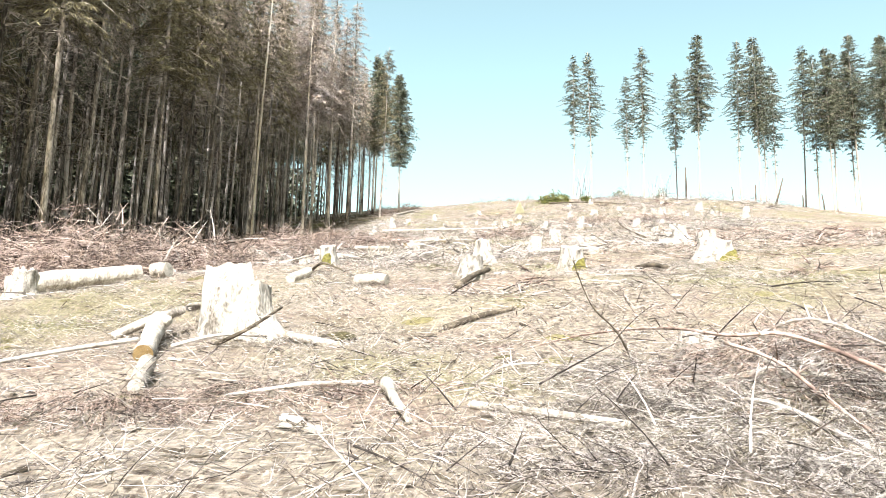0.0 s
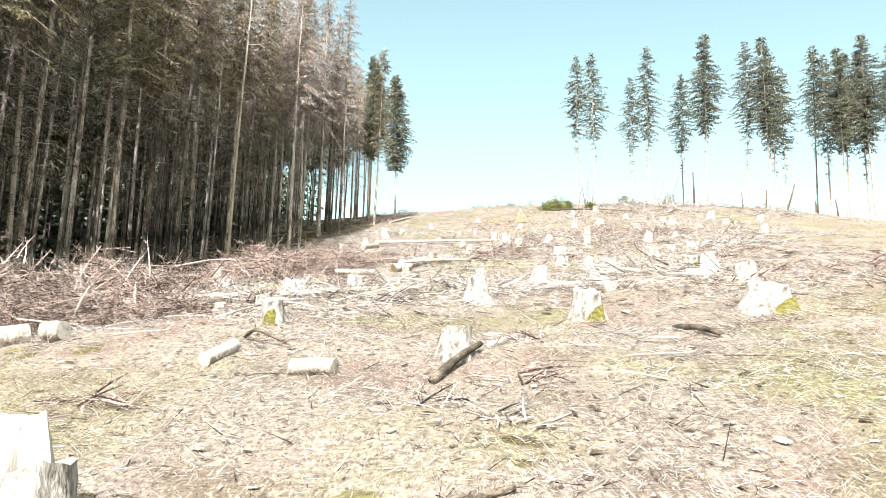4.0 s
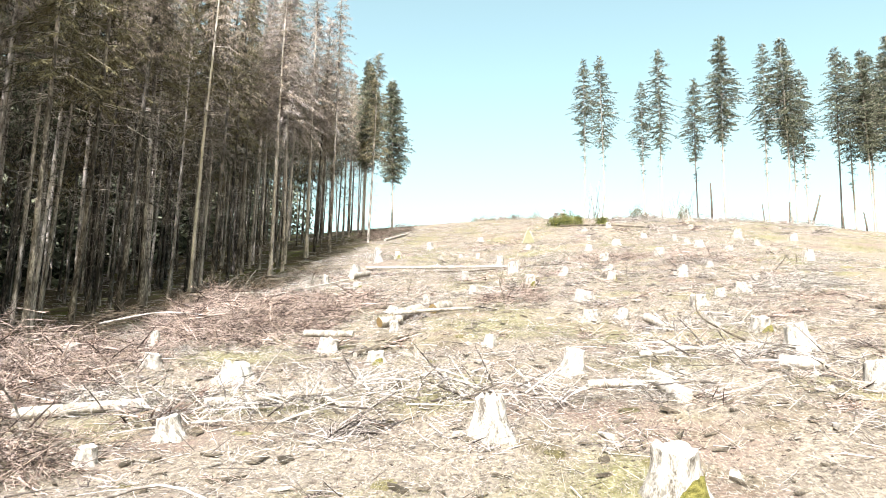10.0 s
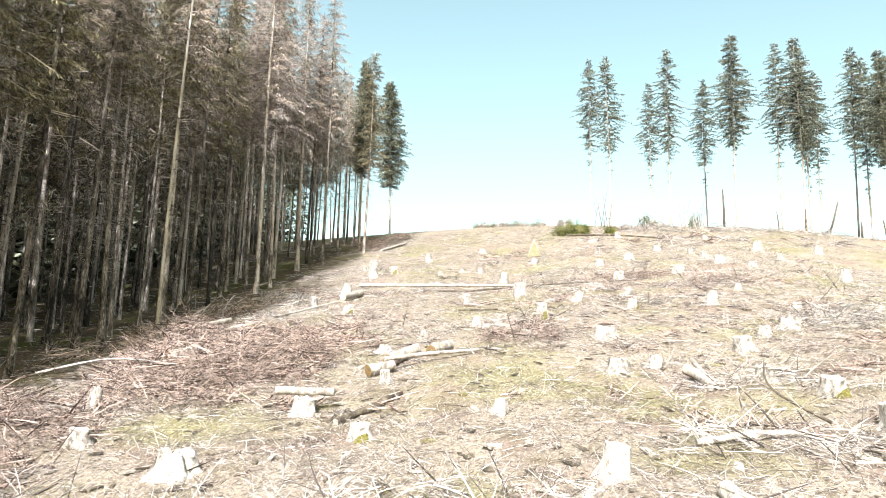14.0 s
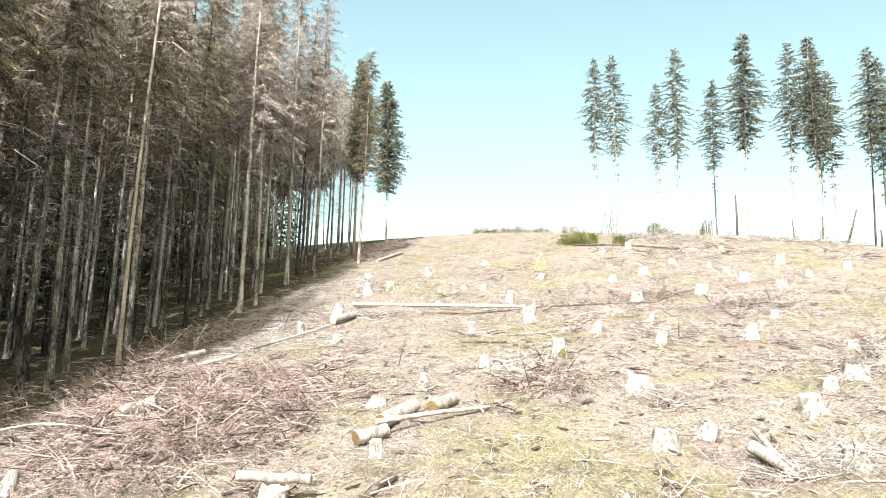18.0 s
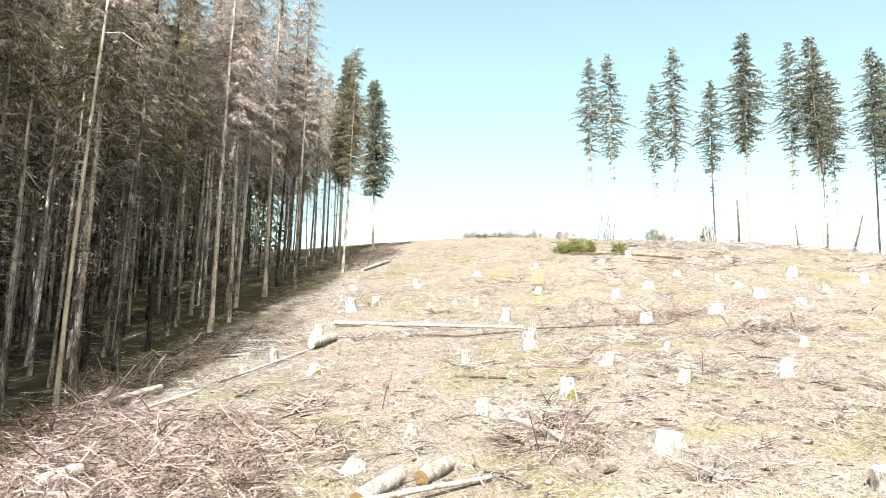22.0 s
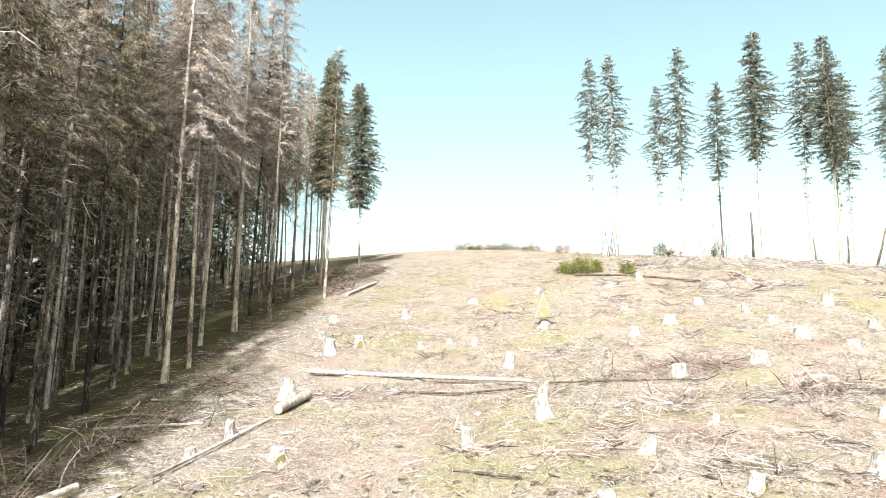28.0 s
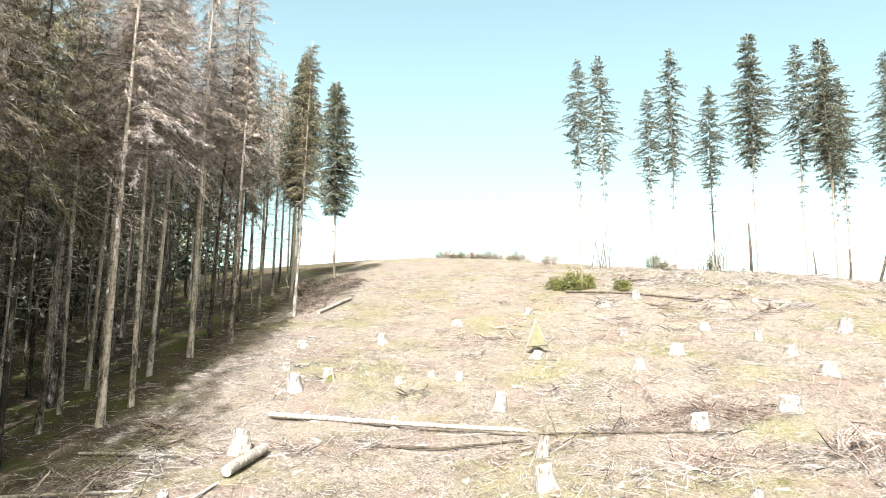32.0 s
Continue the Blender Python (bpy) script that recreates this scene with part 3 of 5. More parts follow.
                pad.v.append(Vector((r * c, r * q, -0.1 + (0.2 + 0.5 * edge + 0.12 * noise.noise(Vector((s * 0.6, 3.3, seed)))) * u)))
        pad.f = [(k * 15 + s, k * 15 + s + 1, k * 15 + s + 16, k * 15 + s + 15) for k in range(6) for s in range(14)]
        part("moss", pad.mesh("moss", MOSS), ob, "olive-green moss cushion")
    return ob


STUMPS = [
    [(0.9, 16.2, 0.61, 0.59), (-2.7, 19.2, 0.47, 0.57), (8.3, 21.8, 1.10, 0.80), (4.2, 22.6, 0.78, 0.92), (-5.4, 24.3, 0.39, 0.41), (1.6, 25.1, 0.64, 0.80), (-4.6, 25.9, 0.52, 0.58), (10.0, 27.1, 0.78, 0.73), (3.9, 30.1, 0.58, 0.75), (-5.1, 31.8, 0.91, 0.56), (10.5, 32.0, 0.72, 0.87), (-8.3, 34.1, 0.57, 0.57), (-1.5, 34.7, 0.62, 0.47), (2.1, 35.8, 0.45, 0.47), (11.1, 35.9, 0.72, 0.66), (-11.9, 36.1, 0.59, 0.73), (-3.6, 37.8, 0.72, 0.62)],
    [(10.2, 38.1, 0.59, 0.55), (-10.1, 38.3, 0.43, 1.00), (6.2, 39.8, 0.72, 0.55), (-1.4, 40.6, 0.42, 0.61), (7.6, 40.7, 0.62, 0.52), (11.2, 42.1, 0.72, 0.66), (12.8, 44.1, 0.55, 0.50), (-1.9, 45.4, 0.61, 0.40), (7.0, 45.5, 0.89, 0.60), (14.4, 45.5, 0.93, 0.54), (-0.4, 48.0, 0.44, 0.46), (1.9, 49.9, 0.56, 0.60), (16.9, 50.2, 0.51, 0.49), (5.1, 51.0, 0.54, 1.00), (9.7, 52.2, 0.47, 0.63), (13.9, 53.0, 0.75, 0.77), (7.6, 55.5, 0.50, 0.60), (17.3, 58.2, 0.43, 0.48), (1.7, 58.2, 0.54, 0.71)],
    [(-5.3, 58.5, 0.56, 0.50), (11.0, 58.5, 0.43, 0.44), (-8.7, 59.2, 0.49, 0.49), (4.9, 60.8, 0.66, 1.00), (-7.8, 61.3, 0.52, 0.82), (25.3, 61.4, 0.68, 0.78), (5.4, 64.2, 0.52, 0.84), (12.1, 65.5, 0.73, 0.81), (16.6, 66.9, 0.93, 0.72), (-6.7, 67.4, 0.78, 1.00), (-0.3, 69.3, 0.38, 0.53), (22.8, 69.4, 0.70, 0.44), (4.7, 71.5, 0.68, 0.91), (21.2, 71.7, 0.77, 0.64), (27.3, 74.7, 0.64, 0.64), (-5.7, 75.0, 0.89, 0.93), (12.7, 75.1, 0.57, 0.58), (21.5, 75.8, 0.73, 0.56), (-0.3, 76.0, 0.45, 0.44), (3.0, 76.1, 0.40, 0.57)],
    [(-4.1, 76.5, 0.56, 0.77), (1.5, 76.8, 0.41, 0.38), (15.7, 77.6, 0.83, 0.69), (32.5, 79.0, 0.70, 0.78), (-6.8, 79.2, 0.55, 0.55), (21.7, 80.0, 0.55, 0.61), (28.3, 81.7, 0.86, 1.00), (14.1, 82.5, 0.48, 0.53), (19.7, 83.2, 0.82, 0.55), (-1.5, 85.2, 0.79, 0.69), (-6.9, 86.0, 0.69, 0.55), (3.7, 88.7, 0.72, 0.49), (9.2, 90.4, 0.68, 0.60), (26.7, 90.6, 0.60, 0.56), (15.2, 91.1, 0.56, 0.62), (18.4, 93.3, 0.67, 0.65)],
]
PLAIN = "bleached spruce stump with sawn top in dry litter"
models = [tagged(stump_model(s, j, m, crack=0.2 if s in (2, 3, 5) else 0.0), l, "stump", "stumps on the felled slope") for s, j, m, l in
          ((1, 0, False, PLAIN), (2, 0, False, PLAIN), (3, 0.3, False, "pale spruce stump with splintered top"), (4, 0.05, True, "pale spruce stump with moss on its side"),
           (5, 0.5, False, "jagged torn spruce stump, bleached pale"), (6, 0, False, PLAIN))]
models.append(tagged(stump_model(7, 0.06, False, 0.4, 1.7), "large bleached stump sawn in two levels, roots spreading", "stump", "stumps on the felled slope"))
used = set()
rnd = random.Random(8)
for x, y, w, h in (s for row in STUMPS for s in row):
    k = 3 if (abs(x + 2.7) < 0.5 and y < 20) or (abs(x - 11.1) < 0.3 and 35 < y < 37) or (abs(x - 8.3) < 0.3 and y < 23) or (abs(x - 9.7) < .3 and 52 < y < 53) else 4 if abs(x + 5.1) < 0.2 and y < 33 else rnd.choice((0, 0, 1, 1, 2, 5, 5, 3, 2))
    m = Matrix.LocRotScale((x, y, gz(x, y) - 0.03), Euler((0.14, 0, rnd.uniform(0, 6.28) if k != 3 else rnd.uniform(-0.6, 0.6))), (w * rnd.uniform(1.05, 1.3), w * rnd.uniform(1.05, 1.3), min(h, 1.1 * w + 0.3) * (0.8 if y < 50 else 0.84)))
    if k in used:
        copy_thing(models[k], m @ unscale(models[k]))
    else:
        models[k].matrix_basis = m
        used.add(k)


# ---- ground cover ----
def scatter(n, seed, xlo, xhi, ylo, yhi):
    r = np.random.default_rng(seed)
    return r, r.uniform(xlo, xhi, n), r.uniform(ylo, yhi, n)


def heights(x, y):
    return np.array([gz(a, b) for a, b in zip(x, y)])


def twig_litter(name, label, n, seed, xlo, xhi, ylo, yhi, lo, hi, r0, mat, lift=0.05, steep=0.12):
    r, x, y = scatter(n, seed, xlo, xhi, ylo, yhi)
    thick = np.array([noise.noise(Vector((a * 0.28, b * 0.28, seed))) + 0.6 * noise.noise(Vector((a * 0.9, b * 0.9, seed))) for a, b in zip(x, y)])
    keep = thick + r.normal(0, 0.22, n) > -0.05
    x, y = x[keep], y[keep]
    n = len(x)
    z = heights(x, y)
    w, ln = r.uniform(0, 2 * np.pi, n), lo + (hi - lo) * r.random(n) ** 2.5
    p = np.stack([x, y, z + r.uniform(0.005, lift, n)], 1)
    d = np.stack([np.cos(w), np.sin(w), 0.21 * np.sin(w) + r.normal(0, steep, n)], 1)
    tagged(new(name, sticks(name, p, p + d * ln[:, None], r0 * (0.6 + ln), mat)), label, "brushwood", kind="stuff")


TW = "bleached twigs strewn over the felled slope"
twig_litter("twig_litter", TW, 105000, 1, -8, 11, 1.6, 24, 0.03, 0.28, 0.0042, BRASH, 0.09, 0.4)
twig_litter("twig_litter", TW, 85000, 2, -14, 20, 24, 52, 0.06, 0.5, 0.0085, BRASH, 0.1, 0.45)
twig_litter("twig_litter", TW, 60000, 3, -14, 30, 52, 84, 0.1, 0.6, 0.0095, BRASH, 0.1, 0.5)
twig_litter("twig_litter", "bleached twigs strewn over the crest", 32000, 4, -10, 50, 84, 114, 0.12, 0.8, 0.012, BRASH)
twig_litter("twig_litter", "red-brown twigs and needles in the litter", 55000, 5, -15, 20, 5, 70, 0.05, 0.45, 0.008, RED_BRASH, 0.08, 0.4)


def grass(name, label, n, seed, xlo, xhi, ylo, yhi, lo, hi, r0):
    r, x, y = scatter(n, seed, xlo, xhi, ylo, yhi)
    keep = np.array([noise.noise(Vector((a * 0.23, b * 0.23, 4.2))) for a, b in zip(x, y)]) + r.normal(0, 0.18, n) > -0.02
    x, y = np.repeat(x[keep], 5), np.repeat(y[keep], 5)
    k = len(x)
    x, y = x + r.normal(0, 0.05, k), y + r.normal(0, 0.05, k)
    w, ln = r.uniform(0, 2 * np.pi, k), r.uniform(lo, hi, k)
    p = np.stack([x, y, heights(x, y) - 0.01], 1)
    d = np.stack([np.cos(w), np.sin(w), r.uniform(0.1, 1.3, k)], 1)
    d /= np.linalg.norm(d, axis=1, keepdims=True)
    tagged(new(name, sticks(name, p, p + d * ln[:, None], r0 * np.ones(k), STRAW)), label, "grass", kind="stuff")


grass("dry_grass", "dry straw-coloured grass tufts on the slope", 21000, 21, -9, 12, 3, 24, 0.06, 0.26, 0.0035)
grass("dry_grass", "dry straw-coloured grass tufts on the slope", 14000, 22, -13, 22, 24, 60, 0.1, 0.4, 0.006)
grass("dry_grass", "dry yellow grass near the crest", 17000, 23, -10, 45, 60, 130, 0.15, 0.5, 0.011)


def chips(name, label, n, seed, xlo, xhi, ylo, yhi, lo, hi, mat):
    """Flat splinters and bark flakes lying on the litter, each a thin uneven wedge."""
    rnd, pile = random.Random(seed), Pile()
    for _ in range(n):
        x, y, w, ln = rnd.uniform(xlo, xhi), rnd.uniform(ylo, yhi), rnd.uniform(0, 6.283), rnd.uniform(lo, hi)
        way = Vector((math.cos(w), math.sin(w), 0.2 * math.sin(w) + rnd.uniform(-0.1, 0.25))).normalized() * ln
        side = Vector((-math.sin(w), math.cos(w), 0.2 * math.cos(w) + rnd.uniform(-0.3, 0.3))).normalized() * ln * rnd.uniform(0.12, 0.4)
        p = Vector((x, y, gz(x, y) + 0.02))
        thick = Vector((0, 0, ln * rnd.uniform(0.05, 0.16)))
        ring = [p - way * 0.5 - side * rnd.uniform(0.3, 1), p + way * rnd.uniform(0.3, 0.5) - side * rnd.uniform(0.5, 1), p + way * 0.6 + side * rnd.uniform(-0.2, 0.6), p - way * rnd.uniform(0.2, 0.5) + side]
        i = len(pile.v)
        pile.v += ring + [q + thick * rnd.uniform(0.5, 1.4) for q in ring]
        pile.f += [(i + 4, i + 5, i + 6, i + 7)] + [(i + k, i + (k + 1) % 4, i + 4 + (k + 1) % 4, i + 4 + k) for k in range(4)]
    tagged(new(name, pile.mesh(name, mat, False)), label, "wood chips", kind="stuff")


chips("wood_chips", "pale splintered wood chips in the litter", 520, 301, -6, 8, 4, 22, 0.03, 0.15, LOG_BARK)
chips("wood_chips", "pale splintered wood pieces in the litter", 450, 302, -12, 18, 22, 56, 0.1, 0.45, LOG_BARK)
chips("wood_chips", "pale splintered wood pieces in the litter", 300, 303, -10, 28, 56, 92, 0.15, 0.5, LOG_BARK)
chips("bark_flakes", "dark bark flakes in the litter", 700, 304, -6, 8, 4, 22, 0.03, 0.14, DARK_BRANCH)
chips("bark_flakes", "dark bark flakes in the litter", 800, 305, -12, 18, 22, 56, 0.1, 0.4, DARK_BRANCH)
OLIVE = material("moss_cushion", ((0.045, 0.037, 0.018), (0.105, 0.089, 0.043), (0.18, 0.157, 0.08)), 9, 70, 0.95, 0.9, per_object=0.4)


def cushion_model(seed):
    """A low uneven dome of moss about one metre across."""
    dome, r = Pile(), random.Random(seed)
    n, rows = 22, 6
    for k in range(rows):
        for s in range(n):
            w, u = 2 * math.pi * s / n, (k + 0.02) / rows
            f = (1 - u) * (0.5 + 0.16 * noise.noise(Vector((1.8 * math.cos(w), 1.8 * math.sin(w), seed))))
            p = Vector((f * math.cos(w), f * math.sin(w), 0))
            p.z = 0.16 * (1 - (1 - u) ** 2) - 0.02 + 0.045 * noise.noise(Vector((p.x * 6, p.y * 6, seed)))
            dome.v.append(p)
    dome.f = [(k * n + s, k * n + (s + 1) % n, (k + 1) * n + (s + 1) % n, (k + 1) * n + s) for k in range(rows - 1) for s in range(n)]
    dome.f.append(tuple((rows - 1) * n + s for s in range(n)))
    return tagged(new("moss_cushion", dome.mesh("moss_cushion", OLIVE)), "low olive-brown moss cushion among dry grass", "moss", "moss cushions")


cushions = [cushion_model(k) for k in range(4)]
rnd = random.Random(61)
for k in range(120):
    y = 5 + 60 * rnd.random() ** 1.6
    x = rnd.uniform(-0.42, 0.5) * (y + 4)
    w = rnd.uniform(0.14, 0.42) * (1 + y / 50)
    m = Matrix.LocRotScale((x, y, gz(x, y) - 0.05 * w), Euler((0.2, -0.06, 0)).to_quaternion() @ Euler((0, 0, rnd.uniform(0, 6.28))).to_quaternion(), (w * rnd.uniform(1, 1.7), w, w * 0.8))
    if k < 4:
        cushions[k].matrix_basis = m
    else:
        copy_thing(cushions[k % 4], m @ unscale(cushions[k % 4]))


# ---- logs, branches, brash ----
def log(points, r0, r1, cut=CUT, bark=LOG_BARK, label="bleached spruce log lying on the slope", name="log", sides=12):
    """A felled piece through the points (x, y, height over the ground): bark and a sawn face at each end."""
    ob = new(name)
    pts = [Vector((x, y, gz(x, y) + h)) for x, y, h in points]
    base = pts[0].copy()
    ob.location = base
    fine = []
    for k in range(len(pts) - 1):
        fine += [pts[k].lerp(pts[k + 1], j / 4) - base for j in range(4)]
    fine.append(pts[-1] - base)
    n = len(fine)
    for k in range(1, n - 1):
        fine[k] += Vector((noise.noise(fine[k] * 3 + base), noise.noise(fine[k] * 3 + base * 2), noise.noise(fine[k] * 2 - base))) * r0 * 0.25
    body = Pile()
    body.tube(fine, [(r0 + (r1 - r0) * k / (n - 1)) * (1 + 0.06 * noise.noise(fine[k] * 5 + base)) for k in range(n)], sides)
    part("bark", body.mesh("bark", bark), ob)
    for k, d in ((0, fine[0] - fine[1]), (n - 1, fine[-1] - fine[-2])):
        r = (r0 if k == 0 else r1)
        face = Pile()
        ring = body.v[k * sides:(k + 1) * sides]
        mid = fine[k] + d.normalized() * 0.004
        turn = d.to_track_quat("Z", "Y").to_matrix().transposed()
        face.v = [turn @ (p - mid) for p in ring] + [turn @ ((p - mid) * 0.55 + d.normalized() * 0.004) for p in ring] + [Vector((0, 0, 0.006))]
        for s in range(sides):
            e = (s + 1) % sides
            face.f += [(s, e, sides + e, sides + s), (sides + s, sides + e, 2 * sides)]
        f = part("cut_face", face.mesh("cut_face", cut, False), ob, "sawn end grain")
        f.matrix_local = Matrix.Translation(mid) @ turn.transposed().to_4x4()
    return tagged(ob, label, "log", "logs on the slope")


def limb(pile, base, way, length, rnd, twigs=16, thick=0.014, droop=0.15, spread=0.8, up=0.0):
    """One cast-off spruce branch: a bent stem with side twigs, added to a pile."""
    side = way.cross(Vector((0, 0, 1)))
    side = side.normalized() if side.length > 0.1 else Vector((1, 0, 0))
    rise = side.cross(way)
    bow, hang = rnd.uniform(-0.25, 0.25), rnd.uniform(0.0, droop)
    pts = [base + way * length * u + side * bow * length * u * u + Vector((0, 0, up * u * (1 - u) * 4 - hang * length * u * u)) for u in (0, 0.34, 0.67, 1)]
    pile.tube(pts, [thick, thick * 0.8, thick * 0.55, thick * 0.2], 4)
    for _ in range(twigs):
        u = rnd.uniform(0.12, 0.98)
        p = pts[min(int(u * 3), 2)].lerp(pts[min(int(u * 3), 2) + 1], u * 3 - min(int(u * 3), 2))
        d = way * rnd.uniform(0.3, 1.0) + side * rnd.choice((-1, 1)) * rnd.uniform(0.3, 1.0) * spread + rise * rnd.uniform(-0.5, 0.6)
        q = p + d * rnd.uniform(0.12, 0.5) * (1.1 - 0.6 * u) * min(length, 1.4)
        pile.spike(p, q, thick * 0.33)
        if rnd.random() < 0.5:
            m = p.lerp(q, rnd.uniform(0.3, 0.8))
            pile.spike(m, m + (d + Vector((rnd.uniform(-0.6, 0.6), rnd.uniform(-0.6, 0.6), rnd.uniform(-0.4, 0.3)))) * 0.16, thick * 0.25)


def brash_pile(cx, cy, rx, ry, h, seed, mat=BRASH, per=17.0, label="heap of bleached cut spruce branches on the slope", lean=None):
    rnd = random.Random(seed)
    pile = Pile()
    near = 0.34 if cy < 10 else 1.0
    for _ in range(int(per * (1.6 if cy < 10 else 1.0) * rx * ry * 3.1)):
        a, r = rnd.uniform(0, 6.283), math.sqrt(rnd.random())
        x, y = cx + rx * r * math.cos(a), cy + ry * r * math.sin(a)
        top = 1.5 * h * (1 - r * r) * (0.75 + 0.5 * noise.noise(Vector((x * 0.9, y * 0.9, seed))))
        w = rnd.gauss(lean, 0.6) if lean is not None else rnd.uniform(0, 6.283)
        way = Vector((math.cos(w), math.sin(w), 0.2 * math.sin(w) + (rnd.uniform(-0.2, 1.3) if rnd.random() < 0.45 else rnd.uniform(-0.15, 0.3))))
        way.normalize()
        limb(pile, Vector((x, y, gz(x, y) + rnd.uniform(0, 1) ** 0.7 * top)), way, rnd.uniform(0.4, 1.5) * near, rnd, rnd.randint(8, 16), rnd.choice((0.006, 0.008, 0.01, 0.014, 0.024)) * (0.25 if cy < 10 else 1.0))
    return tagged(new("brash_heap", pile.mesh("brash_heap", mat, False)), label, "brushwood", "heaps of branches", "stuff")


RED = "heap of red-brown spruce branches at the edge of the wood"
for k, (cx, cy, rx, ry, h, kind) in enumerate((
        (2.9, 6.1, 1.5, 1.8, 0.75, 0), (1.3, 4.6, 1.4, 0.9, 0.4, 0), (-0.9, 6.6, 1.5, 0.8, 0.5, 0), (-2.2, 5.6, 1.2, 0.9, 0.25, 0), (3.2, 4.2, 1.2, 0.9, 0.4, 0), (0.2, 3.3, 1.1, 0.8, 0.2, 0), (1.9, 2.9, 1.1, 0.8, 0.3, 0), (-1.6, 3.6, 1.0, 0.7, 0.15, 0),
        (-10.5, 21.5, 2.6, 2.0, 1.7, 1), (-13.0, 24.5, 2.4, 3.0, 1.9, 1), (-8.0, 23.5, 2.4, 1.4, 1.2, 1), (-12.2, 29.5, 2.6, 2.4, 1.7, 1), (-14.0, 36.2, 2.2, 3.4, 1.5, 1),
        (-9.6, 30.5, 2.2, 2.2, 0.7, 1), (-10.8, 34.5, 2.6, 2.2, 0.7, 1), (-3.4, 27.4, 2.4, 1.2, 0.55, 0), (-0.4, 28.6, 2.4, 1.1, 0.6, 0), (2.2, 28.2, 1.6, 0.9, 0.45, 0),
        (-6.8, 28.8, 2.0, 1.2, 0.5, 0), (7.4, 31.6, 2.2, 0.9, 0.5, 0), (9.2, 30.0, 1.6, 0.8, 0.5, 0), (9.9, 37.8, 1.6, 1.2, 0.6, 0), (5.6, 27.6, 1.4, 0.9, 0.4, 0))):
    brash_pile(cx, cy, rx, ry, h, 300 + k, RED_BRASH if kind else GREY_BRASH if cy < 10 else BRASH, 32.0 if cx < -7 and 20 < cy < 25 else 17.0, label=RED if kind else "heap of bleached cut spruce branches on the slope")
for k, (cx, cy, rx, ry, h, kind) in enumerate((
        (-8.4, 40.4, 2.6, 2.4, 1.1, 1), (-6.6, 43.4, 2.8, 2.2, 1.2, 1), (-9.8, 44.8, 2.4, 2.6, 1.2, 1), (-4.6, 46.4, 2.6, 1.8, 0.8, 1), (-12.0, 49.6, 2.0, 2.6, 1.1, 1), (-7.6, 48.8, 2.6, 2.2, 0.7, 1),
        (18.4, 48.4, 2.4, 1.8, 1.0, 0), (16.9, 46.2, 1.8, 1.2, 0.6, 0), (3.8, 46.2, 1.6, 1.3, 0.6, 1), (10.0, 53.6, 2.2, 0.9, 0.45, 0), (16.0, 61.2, 1.6, 1.2, 1.0, 1), (18.4, 62.2, 2.4, 1.2, 0.5, 1),
        (3.4, 48.6, 1.8, 1.2, 0.6, 0), (-12.8, 53.2, 1.8, 2.6, 0.7, 1), (12.0, 62.0, 2.6, 1.0, 0.5, 1), (9.0, 60.5, 2.4, 0.9, 0.4, 0), (8.8, 72.0, 2.4, 0.9, 0.5, 0), (13.6, 67.2, 3.0, 1.0, 0.5, 1),
        (24.0, 98.5, 4.0, 2.2, 0.7, 0), (30.5, 97.5, 4.0, 2.2, 0.8, 0), (37.0, 99.5, 4.0, 2.0, 0.7, 0), (44.0, 100.0, 4.0, 2.0, 0.7, 0), (22.5, 86.5, 3.2, 1.2, 0.5, 0), (5.0, 83.0, 3.0, 1.2, 0.5, 1),
        (-10.6, 66.0, 1.8, 2.4, 0.35, 0), (-8.6, 101.5, 1.8, 5.0, 0.6, 1), (-6.8, 112.0, 2.0, 5.0, 0.6, 1))):
    brash_pile(cx, cy, rx, ry, h, 400 + k, RED_BRASH if kind else BRASH, 10.0 if cy > 70 else 24.0 if cx < -3 and cy < 50 else 15.0, label=RED if kind else "heap of bleached cut spruce branches on the slope")


def loose_brash(name, label, n, seed, xlo, xhi, ylo, yhi, mat, long=1.4):
    """Single branches strewn about, too many to count."""
    rnd, pile = random.Random(seed), Pile()
    for _ in range(n):
        x, y, w = rnd.uniform(xlo, xhi), rnd.uniform(ylo, yhi), rnd.uniform(0, 6.283)
        if noise.noise(Vector((x * 0.3, y * 0.3, 9.1))) < rnd.uniform(-0.4, 0.25):
            continue
        way = Vector((math.cos(w), math.sin(w), 0.21 * math.sin(w) + rnd.uniform(0, 0.15))).normalized()
        limb(pile, Vector((x, y, gz(x, y) + rnd.uniform(0.01, 0.12))), way, rnd.uniform(0.3, long) * (0.5 if y < 14 else 1.0), rnd, rnd.randint(5, 13), rnd.choice((0.005, 0.007, 0.009, 0.014)) * (0.28 if y < 14 else 1.0))
    tagged(new(name, pile.mesh(name, mat, False)), label, "brushwood", kind="stuff")


loose_brash("strewn_branches", "thin cut branches strewn over the slope", 750, 51, -9, 11, 2, 26, BRASH, 1.2)
loose_brash("strewn_branches", "thin cut branches strewn over the slope", 1700, 52, -14, 20, 26, 54, BRASH)
loose_brash("strewn_branches", "thin cut branches strewn over the slope", 1500, 53, -13, 30, 54, 86, BRASH, 1.8)
loose_brash("strewn_branches", "red-brown spruce branches strewn over the slope", 1100, 54, -14, 16, 22, 70, RED_BRASH)

loose_brash("strewn_branches", "red-brown spruce branches strewn over the slope", 900, 56, 7, 24, 16, 62, RED_BRASH)


